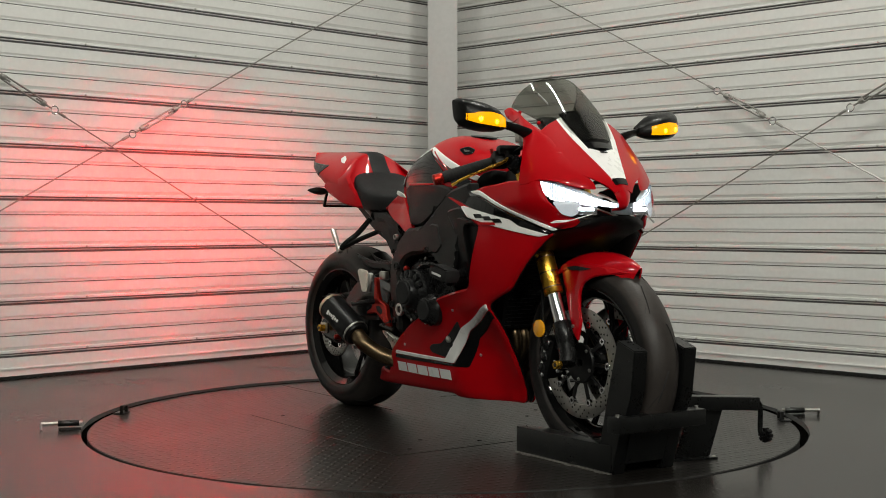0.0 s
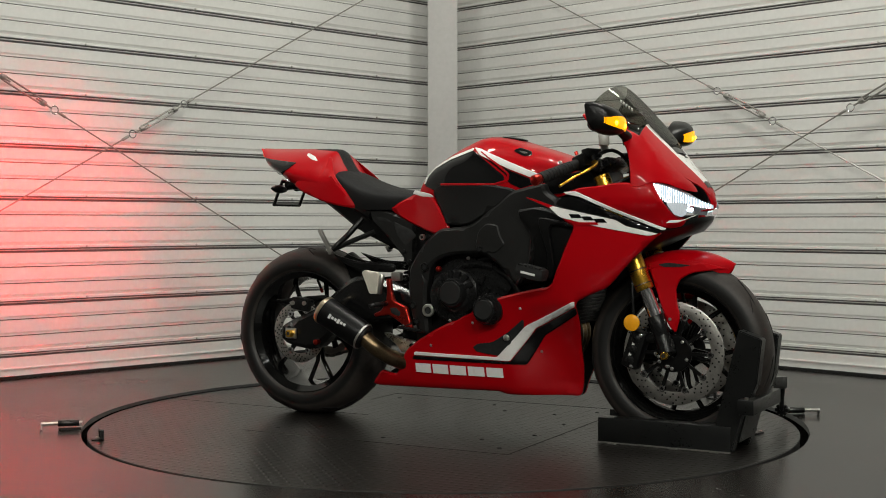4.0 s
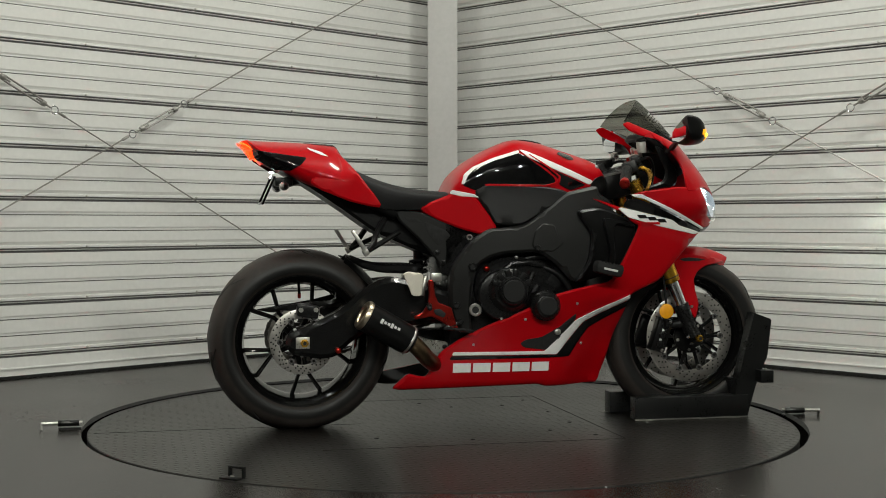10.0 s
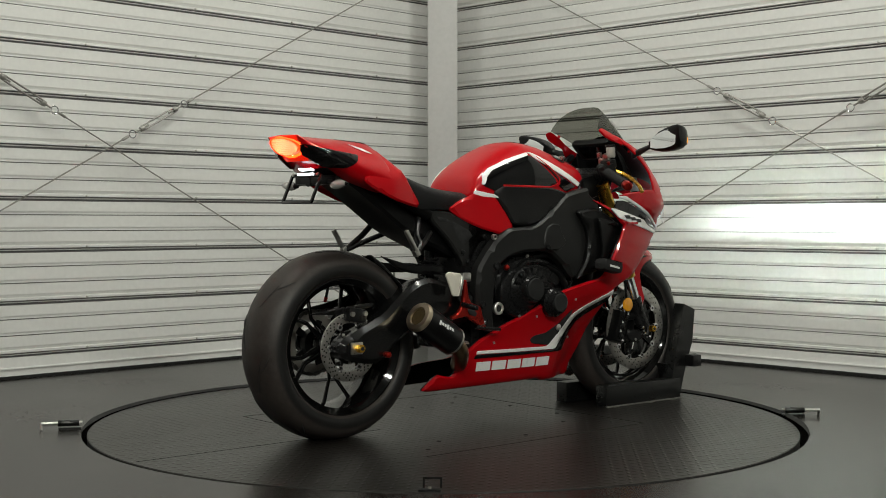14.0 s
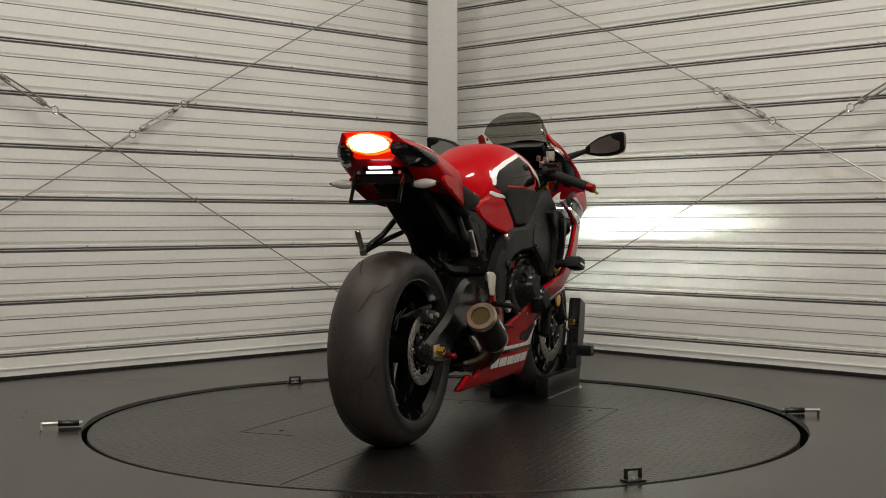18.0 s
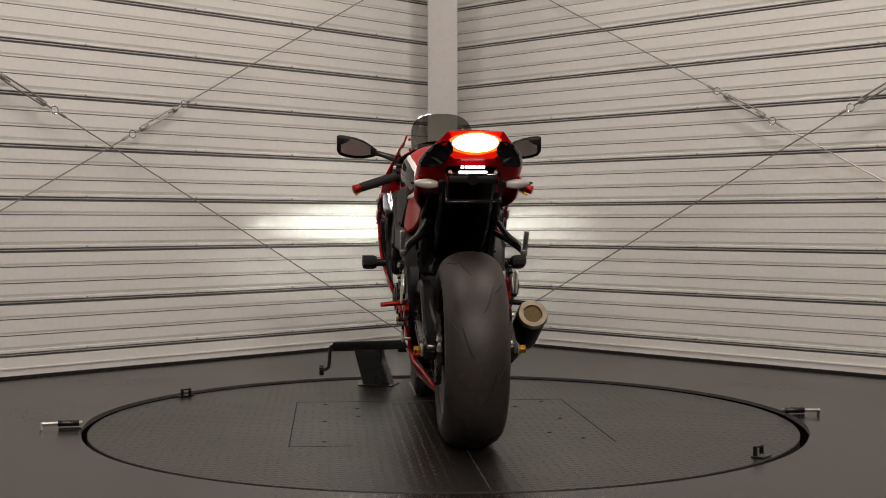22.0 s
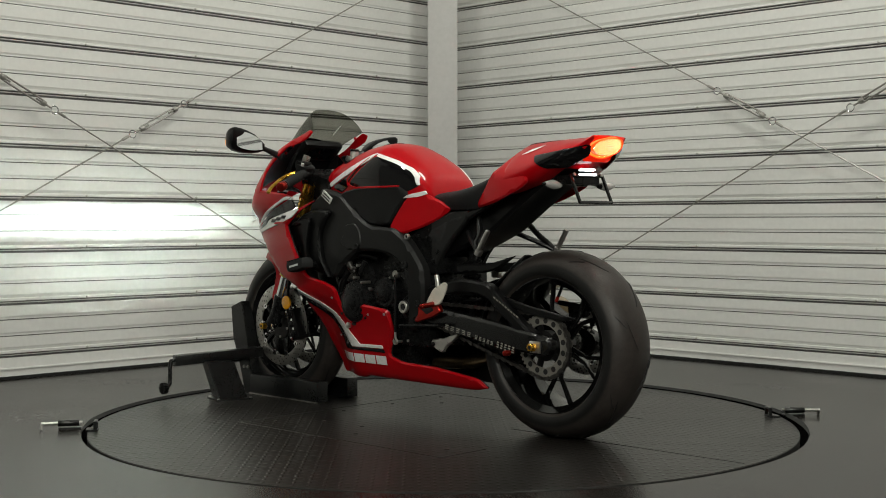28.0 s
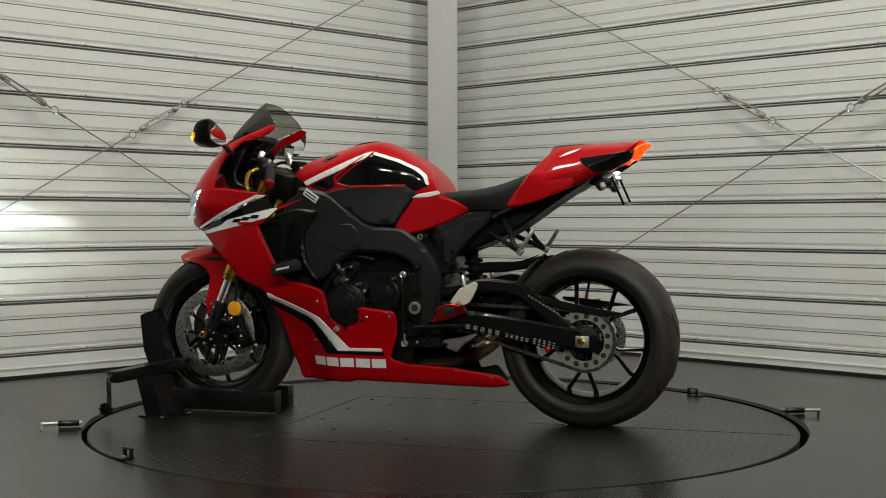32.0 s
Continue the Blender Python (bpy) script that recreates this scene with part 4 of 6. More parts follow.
        both("black_stripe", [(x0 - .006, .246), (.357, .244), (.453, .357), (.605, .433), (.603, .41), (.475, .335), (.408, .236), (x0 - .012, .233)], up(0.003), GLOSSBLACK, bike, "", 0.004, 0.016, 0.0015, 0.004, (sd,))
    # dark sheet laid on the flank for the shade in the outlet
    both("air_outlet_shade", [(.223, .287), (.243, .300), (.298, .307), (.360, .343), (.418, .390), (.416, .363), (.339, .276), (.319, .262), (.237, .272)], up(0.003), PITM, bike, "", 0.004, 0.016, 0.001, 0.006, (-1,))
    # wordmarks as plain white and dark shapes
    bars("white_mark", [(-.008 + .069 * k, .053 + .069 * k, .205) for k in range(5)], up(0.0035), WHITE, bike, (-1,), tall=0.032)
    bars("white_mark", [(.176 + .060 * k, .229 + .060 * k, .205) for k in range(5)], up(0.0035), WHITE, bike, (1,), tall=0.032)
    bars("dark_mark", [(.618, .650, .7215), (.657, .687, .7145), (.694, .726, .7075)], up(0.0065), GLOSSBLACK, bike, tall=0.012, slant=-0.010)
    bars("red_mark", [(.632, .70, .6985)], up(0.0065), RED, bike, tall=0.008, slant=-0.004)
    # dark inner ducts and infill
    both("inner_duct", [(.405, .738), (.482, .752), (.55, .735), (.63, .69), (.56, .53), (.40, .49), (.454, .556), (.469, .652)], lambda x, z: W(x, z) - 0.035, BLACK, bike, "", 0.006)
    both("duct_lip", [(.50, .72), (.60, .70), (.61, .685), (.53, .70), (.545, .56), (.53, .52), (.515, .53), (.525, .60), (.495, .70)], lambda x, z: W(x, z) - 0.018, BLACK, bike, "", 0.01, 0.025, 0.003)
    for s in (-1, 1):
        bm = bmesh.new()
        mm = pose(0.495, s * 0.292, 0.545, 0, 12)
        box(bm, (0, 0, 0), (0.10, 0.06, 0.044), mm, 0.018)
        sl = part("crash_slider", bm, GRIP, bike, "black moulded crash slider")
        bm = bmesh.new()
        for k in range(7):
            box(bm, (-0.036 + 0.012 * k, s * 0.02, 0.019), (0.004, 0.018, 0.004), mm)
        part("slider_rib", bm, BLACK, sl)
        bm = bmesh.new()
        box(bm, (0.0, s * 0.0302, -0.002), (0.05, 0.001, 0.007), mm)
        part("slider_mark", bm, LABELM, sl)
        bm = bmesh.new()
        rod(bm, (0.50, s * 0.16, 0.545), (0.515, s * 0.27, 0.543), 0.015, n=12)
        part("slider_stem", bm, CASE, sl)
        for x, z in ((.415, .424), (.455, .28), (.235, .37), (.06, .285), (.15, .375), (.353, .325)):
            bm = bmesh.new()
            y = W(x, z)
            rod(bm, (x, s * (y - 0.003), z), (x, s * (y + (0.0025 if x != .353 else 0.009)), z), 0.0048 if x != .353 else 0.011, n=14, bevel=0.001)
            part("fairing_bolt", bm, STEEL if x != .353 else ALU, bike)


def nose_point(x, f, lift=0.0):
    """A point of the nose at a share f of its half width."""
    zt, zm, w = NOSE.zt(x), NOSE.zm(x), NOSE.w(x)
    z = zm + (zt - zm) * (1 - min(abs(f), 0.9999) ** NOSE.q) ** (1 / NOSE.p)
    return Vector((x, w * f, z + lift))


def nose_strip(x0, x1, f_of, lift, nx=14, nf=8, inner=None):
    """A skin on the nose from -f to f, or, with inner, from inner to f on both sides."""
    bms = []
    spans = [1] if inner is None else [1, -1]
    for b in spans:
        bm = bmesh.new()
        rows = []
        for i in range(nx + 1):
            x = x0 + (x1 - x0) * i / nx
            if inner is None:
                fs = [f_of(x) * k / nf for k in range(-nf, nf + 1)]
            else:
                fs = [b * (inner(x) + (f_of(x) - inner(x)) * k / nf) for k in range(nf + 1)]
            rows.append([nose_point(x, f, lift) for f in fs])
        skin(bm, rows)
        bms.append(bm)
    return bms


def build_nose(bike):
    # red side wings from the screen's foot to the headlamp
    wing = [(.600, 1.045), (.622, 1.055), (.69, 1.026), (.786, .980), (.83, .952), (.88, .90), (.93, .845), (.955, .815), (.965, .795), (.94, .80), (.90, .820), (.865, .824), (.835, .810), (.80, .808), (.795, .855), (.79, .89), (.775, .925), (.752, .96), (.72, .992), (.66, 1.006), (.622, 1.022)]
    taper = lerp([.55, .66, .72, .79], [.70, .74, .84, 1.0])
    both("nose_wing", wing, lambda x, z: NOSE.half(x, z) * taper(x) + 0.0012, RED, bike, "glossy red nose cowl flank", 0.004, 0.02, 0.004, 0.008)
    # centre of the nose: red shoulders, white arrow and dark intake under the screen
    out_f = lerp([.78, .83, .88, .93, .975, .99], [.80, .78, .74, .66, .52, .50])
    mid_f = lerp([.80, .84, .9, .94, .965, .98], [.40, .37, .29, .25, .24, .3])
    for bm in nose_strip(.80, .987, out_f, 0.0, 14, 6, lambda x: mid_f(x) if x < .978 else 0.0):
        part("nose_cowl", solid(bm, 0.004), RED, bike, "glossy red nose cowl")
    bm = bmesh.new()
    skin(bm, [[Vector((x - .012 * abs(k / 4) ** 2, w * k / 4, z)) for k in range(-4, 5)] for x, w, z in ((.978, .036, .812), (.988, .034, .796), (.995, .029, .780), (.999, .023, .764), (.998, .017, .750), (.988, .014, .741), (.965, .014, .736))])
    part("nose_beak", solid(bm, 0.004), RED, bike, "glossy red nose beak between the headlamps")
    in_f = lerp([.80, .86, .885], [.33, .26, .22])
    for bm in nose_strip(.80, .968, mid_f, 0.001, 14, 4, lambda x: in_f(x) if x < .885 else 0.0):
        part("nose_arrow", solid(bm, 0.003), WHITE, bike, "white painted nose arrow")
    for bm in nose_strip(.79, .886, in_f, 0.001, 8, 4):
        part("nose_intake", solid(bm, 0.003), GLOSSBLACK, bike)
    for bm in nose_strip(.79, .905, out_f, -0.014, 8, 6):
        part("nose_liner", solid(bm, 0.003), BLACK, bike)
    for bm in nose_strip(.966, .979, mid_f, 0.0015, 2, 3):
        part("nose_tip", solid(bm, 0.003), GLOSSBLACK, bike)
    bm = bmesh.new()
    box(bm, (0, 0, 0), (0.004, 0.026, 0.002), Matrix.Translation(nose_point(0.90, 0, 0.004)) @ pose(0, 0, 0, 0, 52))
    part("nose_mark", bm, GLOSSBLACK, bike)
    # screen: a smoked bubble, rounded at its rear edge
    top = lerp([.60, .69, .74, .80, .86, .875], [1.19, 1.141, 1.098, 1.033, .962, .943])
    foot = lerp([.60, .69, .786, .86, .875], [1.056, 1.022, .978, .943, .935])
    wide = lerp([.60, .69, .786, .84, .875], [.124, .119, .110, .082, .04])
    bm = bmesh.new()
    rows = []
    for k in range(-12, 13):
        f = k / 12
        row = []
        x_back = .692 - .08 * abs(f) ** 1.7
        for i in range(15):
            x = x_back + (.872 - x_back) * i / 14
            a = f * math.pi / 2
            row.append(Vector((x, wide(x) * math.copysign(abs(math.sin(a)) ** 0.9, a), foot(x) + (top(x) - foot(x)) * max(math.cos(a), 0) ** 0.9 + .004)))
        rows.append(row)
    skin(bm, rows)
    screen = part("windscreen", solid(bm, 0.003), TINT, bike, "smoked clear bubble windscreen", 60)
    screen.visible_shadow = False
    for s in (-1, 1):
        for x in (.66, .745, .80):
            p = Vector((x, s * (wide(x) + .006), foot(x) + .002))
            bm = bmesh.new()
            bmesh.ops.create_uvsphere(bm, u_segments=8, v_segments=6, radius=0.006, matrix=Matrix.Translation(p))
            part("screen_bolt", bm, RED, bike)
    bm = bmesh.new()
    for i in range(5):
        x = .715 + .009 * i
        box(bm, (0, 0, 0), (0.006, 0.002, 0.012), Matrix.Translation((x, -wide(x) * .80 - .002, foot(x) + (top(x) - foot(x)) * .62 + .006)) @ pose(0, 0, 0, 35, 30))
    part("screen_mark", bm, LABELM, bike)
    # headlamps
    lamp_high = lerp([.862, .90, .94, .972, .992], [.822, .811, .789, .769, .756])
    lamp_low = lerp([.862, .88, .90, .94, .992], [.812, .784, .766, .757, .745])
    lamp_o = [(.862, .826), (.90, .816), (.94, .795), (.972, .772), (.994, .752), (.975, .728), (.945, .712), (.918, .722), (.895, .762), (.872, .805)]
    for s in (-1, 1):
        # the housing's floor leaves the projector's front free
        upper = [(.862, .826), (.90, .816), (.94, .795), (.972, .768), (.962, .762), (.92, .762), (.90, .755), (.89, .765), (.872, .805)]
        lamp = part("headlamp", sheet(upper, lambda x, z: NOSE.half(x, z) - 0.024, 0.004, 0.02, 0.003, 0.006, s), LAMPBODY, bike, "lit LED headlamp with a clear lens")
        part("led_reflector", sheet([(.90, .765), (.925, .758), (.93, .735), (.918, .728), (.905, .745)], lambda x, z: NOSE.half(x, z) - 0.016, 0.003, 0.02, 0.002, 0.006, s), CHROME, lamp)
        for i in range(23):
            xa, xb = .866 + .0055 * i, .866 + .0055 * (i + 1)
            zc = (lamp_low(xa) + lamp_high(xa)) / 2
            ya, yb = NOSE.half(xa, zc) - .010, NOSE.half(xb, zc) - .010
            cell, step = bmesh.new(), bmesh.new()
            skin(cell, [[Vector((x, s * y, z)) for y, z in ((ya, lamp_low(xa)), (yb, lamp_low(xb)), (yb, lamp_high(xb)), (ya, lamp_high(xa)))] for x in (xa, xa - .001)], True, True)
            skin(step, [[Vector((x, s * (y - .0006), z)) for x, z in ((xa, lamp_low(xa)), (xb + .0042, lamp_low(xb)), (xb + .0042, lamp_high(xb)), (xa, lamp_high(xa)))] for y in (yb, yb - .001)], True, True)
            part("running_light", cell, DRL, lamp, "glowing white running light")
            part("light_step", step, LAMPSTEP, lamp)
        part("lamp_back", sheet([(.855, .83), (.90, .82), (.93, .80), (.93, .765), (.895, .755), (.865, .80)], lambda x, z: NOSE.half(x, z) - 0.032, 0.003, 0.02, 0.002, 0.004, s), BLACK, lamp)
        ob = part("lamp_lens", sheet(lamp_o, lambda x, z: NOSE.half(x, z) - 0.001, 0.0015, 0.02, 0.001, 0.006, s), LENS, lamp, "clear lens")
        ob.visible_shadow = False
        # projector: a short tunnel with the emitter at its back and a flat slot in front
        m = pose(0.898, s * 0.100, 0.742, 0, 1.3, s * 4)
        bm = bmesh.new()
        for c, sz in (((0, 0, 0.015), (0.09, 0.056, 0.003)), ((0, 0, -0.015), (0.09, 0.056, 0.003)), ((-0.045, 0, 0), (0.003, 0.056, 0.03)), ((0, 0.028, 0), (0.09, 0.003, 0.03)), ((0, -0.028, 0), (0.09, 0.003, 0.03)),
                      ((0.045, 0, 0.00900), (0.002, 0.056, 0.0120)), ((0.045, 0, -0.0094), (0.002, 0.056, 0.0112))):
            box(bm, c, sz, m)
        part("projector", bm, LAMPBODY, lamp)
        bm = bmesh.new()
        for c, sz in (((0.0475, 0, 0.012), (0.002, 0.06, 0.010)), ((0.0475, 0, -0.013), (0.002, 0.06, 0.008)), ((0.0475, 0.031, 0), (0.002, 0.006, 0.034)), ((0.0475, -0.031, 0), (0.002, 0.006, 0.034))):
            box(bm, c, sz, m)
        part("projector_bezel", bm, CHROME, lamp)
        # the lower reflector glows itself, for the lamp light it would catch
        part("low_light", sheet([(.897, .762), (.93, .764), (.948, .758), (.945, .728), (.935, .718), (.918, .726)], lambda x, z: NOSE.half(x, z) - 0.012, 0.003, 0.02, 0.001, 0.004, s), DRLSOFT, lamp, "lower reflector with a soft glow of its own")
        bm = bmesh.new()
        box(bm, (-0.036, 0, 0.0), (0.004, 0.044, 0.005), m)
        part("emitter", bm, BEAM, lamp, "bright headlamp emitter")
        # flat glowing strip, added for the beam's wide spill
        bm = bmesh.new()
        box(bm, (0.0, 0, -0.0085), (0.002, 0.048, 0.008), m)
        part("spill_strip", bm, BEAMSOFT, lamp, "glowing strip added under the emitter for wide spill")
        # second added strip, which throws light down to the floor
        bm = bmesh.new()
        box(bm, (0.0, 0, 0.0085), (0.002, 0.048, 0.008), m)
        part("dip_strip", bm, BEAMDOWN, lamp, "glowing strip added above the emitter to light the floor ahead")
        part("lamp_trim", sheet([(.90, .700), (.93, .702), (.965, .722), (.97, .728), (.94, .710), (.91, .708)], lambda x, z: NOSE.half(x, z) - 0.002, 0.003, 0.02, 0.001, 0.002, s), WHITE, bike)
    # dark chin and intake under the lamps
    bm = bmesh.new()
    rows = []
    for x, w, z0, z1 in ((.62, .20, .60, .72), (.72, .195, .60, .72), (.80, .18, .625, .71), (.87, .155, .655, .70), (.93, .13, .672, .705), (.968, .07, .698, .718), (.985, .02, .712, .722)):
        rows.append([Vector((x, w * a, z0 + (z1 - z0) * b)) for a, b in ((-.7, 0), (-1, .45), (-1, 1), (0, 1), (1, 1), (1, .45), (.7, 0), (0, -.05))])
    skin(bm, rows, True, True)
    part("chin", bm, BLACK, bike, "matt black chin under the headlamps")
    # inner cockpit: dash, stays
    bm = bmesh.new()
    box(bm, (0, 0, 0), (0.03, 0.19, 0.09), pose(.735, 0, .985, 0, -50), 0.01)
    dash = part("dash", bm, BLACK, bike, "black dash panel")
    bm = bmesh.new()
    box(bm, (-0.0165, 0, 0), (0.002, 0.13, 0.06), pose(.735, 0, .985, 0, -50))
    part("dash_screen", bm, GLOSSBLACK, dash)
    bm = bmesh.new()
    box(bm, (0, 0, 0), (.17, .20, .09), pose(.575, 0, .825, 0, -14), .02)
    part("airbox_cover", bm, BLACK, bike, "black moulded airbox cover behind the yokes")
    both("inner_cowl", [(.735, .978), (.77, .96), (.82, .885), (.81, .83), (.70, .818), (.66, .803), (.70, .828), (.762, .848), (.772, .885), (.752, .93)], lambda x, z: NOSE.half(x, z) * .55, BLACK, bike, "", 0.004)
    for s in (-1, 1):
        # mirrors on stalks
        stations = ((.258, .752, .988, .017, .013), (.280, .755, .993, .040, .025), (.311, .754, 1.000, .058, .037), (.348, .750, 1.006, .066, .043), (.384, .744, 1.012, .061, .044), (.411, .738, 1.018, .049, .040), (.421, .733, 1.023, .027, .030))
        def shell(t, a, lift=0.0):
            """A point of the mirror's shell: share t along it, angle a round it (0: forwards)."""
            k = min(int(t * 6), 5)
            f = t * 6 - k
            y, cx, cz, hx, hz = [p + (q - p) * f for p, q in zip(stations[k], stations[k + 1])]
            u, v = math.cos(a), math.sin(a)
            fw = math.copysign(abs(u) ** 0.8, u)
            return Vector((cx + (hx + lift) * fw * (1.0 if u > 0 else 0.25) - 0.22 * hz * v, s * y, cz + (hz + lift) * math.copysign(abs(v) ** 0.7, v)))
        bm = bmesh.new()
        skin(bm, [[shell(i / 12, 2 * math.pi * k / 24) for k in range(24)] for i in range(13)], True, True)
        mir = part("mirror", bm, BLACK, bike, "black mirror with a lit amber indicator", 50)
        bm = bmesh.new()
        tube(bm, curve([(.765, s * .165, .955), (.77, s * .195, .968), (.765, s * .235, .980), (.755, s * .275, .991)], 4), [.020, .020, .019, .018, .017, .016, .015, .014, .013, .013, .013, .014, .014], 10, True, 0.6)
        part("mirror_stalk", bm, BLACK, mir)
        bm = bmesh.new()
        skin(bm, [[shell(.20 + .68 * i / 10, radians(-30 + 38 * k / 5 * (1 - .35 * max(0, i - 4) / 6)), 0.0025) for k in range(6)] for i in range(11)])
        part("indicator", solid(bm, 0.004), AMBER, mir, "glowing amber indicator")
        for t in (.42, .64):
            bm = bmesh.new()
            bmesh.ops.create_uvsphere(bm, u_segments=10, v_segments=6, radius=0.0085, matrix=Matrix.Translation(shell(t, radians(-14), -0.0035)))
            part("indicator_led", bm, AMBERHOT, mir, "bright amber diode")
        bm = bmesh.new()
        edge = [shell(.10 + .80 * i / 8, math.pi + radians(58)) for i in range(9)] + [shell(.90 - .80 * i / 8, math.pi - radians(58)) for i in range(9)]
        mid = sum(edge, Vector()) / len(edge)
        edge = [mid + (p - mid) * .84 for p in edge]
        flat = [Vector((mid.x - .013 + .04 * (p.z - mid.z) - .02 * s * (p.y - mid.y), p.y, p.z)) for p in edge]
        bm.faces.new([bm.verts.new(p) for p in flat])
        part("mirror_glass", solid(bm, 0.002), MIRRORG, mir, "mirror glass")


def build_controls(bike):
    for s in (-1, 1):
        bm = bmesh.new()
        rod(bm, (.628, s * .125, .905), (.540, s * .328, .838), 0.0175, n=16)
        bar = part("grip", bm, GRIP, bike, "black rubber handlebar grip")
        for k in range(9):
            c = Vector((.628, s * .125, .905)).lerp(Vector((.540, s * .328, .838)), 0.42 + 0.06 * k)
            bm = bmesh.new()
            rod(bm, c, c + Vector((-.0025, s * .007, -.0027)), 0.0188, n=16)
            part("grip_ring", bm, GRIP, bar)
        bm = bmesh.new()
        rod(bm, (.540, s * .328, .838), (.529, s * .355, .829), 0.0165, 0.0175, n=16, bevel=0.003)
        part("bar_end", bm, REDANO, bar, "red anodised bar end")
        bm = bmesh.new()
        box(bm, (0, 0, 0), (.05, .05, .045), pose(.618, s * .17, .893, 0, -20, s * 18), 0.008)
        box(bm, (0, 0, 0), (.03, .07, .03), pose(.64, s * .155, .92, 0, -10, s * 15), 0.006)
        sw = part("switchgear", bm, BLACK, bar)
        bm = bmesh.new()
        rod(bm, (.605, s * .19, .915), (.60, s * .19, .925), 0.006, n=8)
        part("button", bm, REDANO if s < 0 else LABELM, sw)
        bm = bmesh.new()
        tube(bm, curve([(.652, s * .17, .895), (.672, s * .20, .882), (.662, s * .25, .862), (.635, s * .31, .835), (.612, s * .345, .812)], 4), [.009] * 9 + [.007] * 7 + [.008], 8, True, 0.55)
        part("lever", bm, GOLD, bike, "gold anodised folding lever")
        bm = bmesh.new()
        rod(bm, (.655, s * .165, .895), (.645, s * .165, .915), 0.012, n=12)
        box(bm, (0, 0, 0), (.03, .03, .04), pose(.66, s * .15, .885, 0, 20), 0.006)
        part("lever_perch", bm, CASE, bike)
    bm = bmesh.new()
    rod(bm, (.675, -.135, .945), (.672, -.135, .985), 0.017, n=16, bevel=0.003)
    res = part("brake_reservoir", bm, RESERVOIR, bike, "pale translucent brake fluid reservoir with a black cap")
    bm = bmesh.new()
    rod(bm, (.672, -.135, .985), (.671, -.135, .994), 0.019, n=16, bevel=0.002)
    part("reservoir_cap", bm, BLACK, res)
    for x, y, z, w in ((.668, -.118, .945, .020), (.655, -.105, .930, .016), (.668, .118, .945, .020), (.66, -.09, .955, .014)):
        bm = bmesh.new()
        box(bm, (0, 0, 0), (w, w * 1.2, w * 1.5), pose(x, y, z, 8, -20, 12), .003)
        part("lever_bracket", bm, ALU, bike, "bare metal lever bracket")
    bm = bmesh.new()
    for s in (-1, 1):
        tube(bm, curve([(.63, s * .15, .90), (.70, s * .13, .93), (.74, s * .08, .88), (.72, s * .06, .78), (.66, s * .08, .70)], 5), 0.006, 8)
        tube(bm, curve([(.62, s * .16, .885), (.64, s * .10, .83), (.60, s * .06, .78)], 5), 0.006, 8)
    part("cable", bm, BLACK, bike, "black control cables")


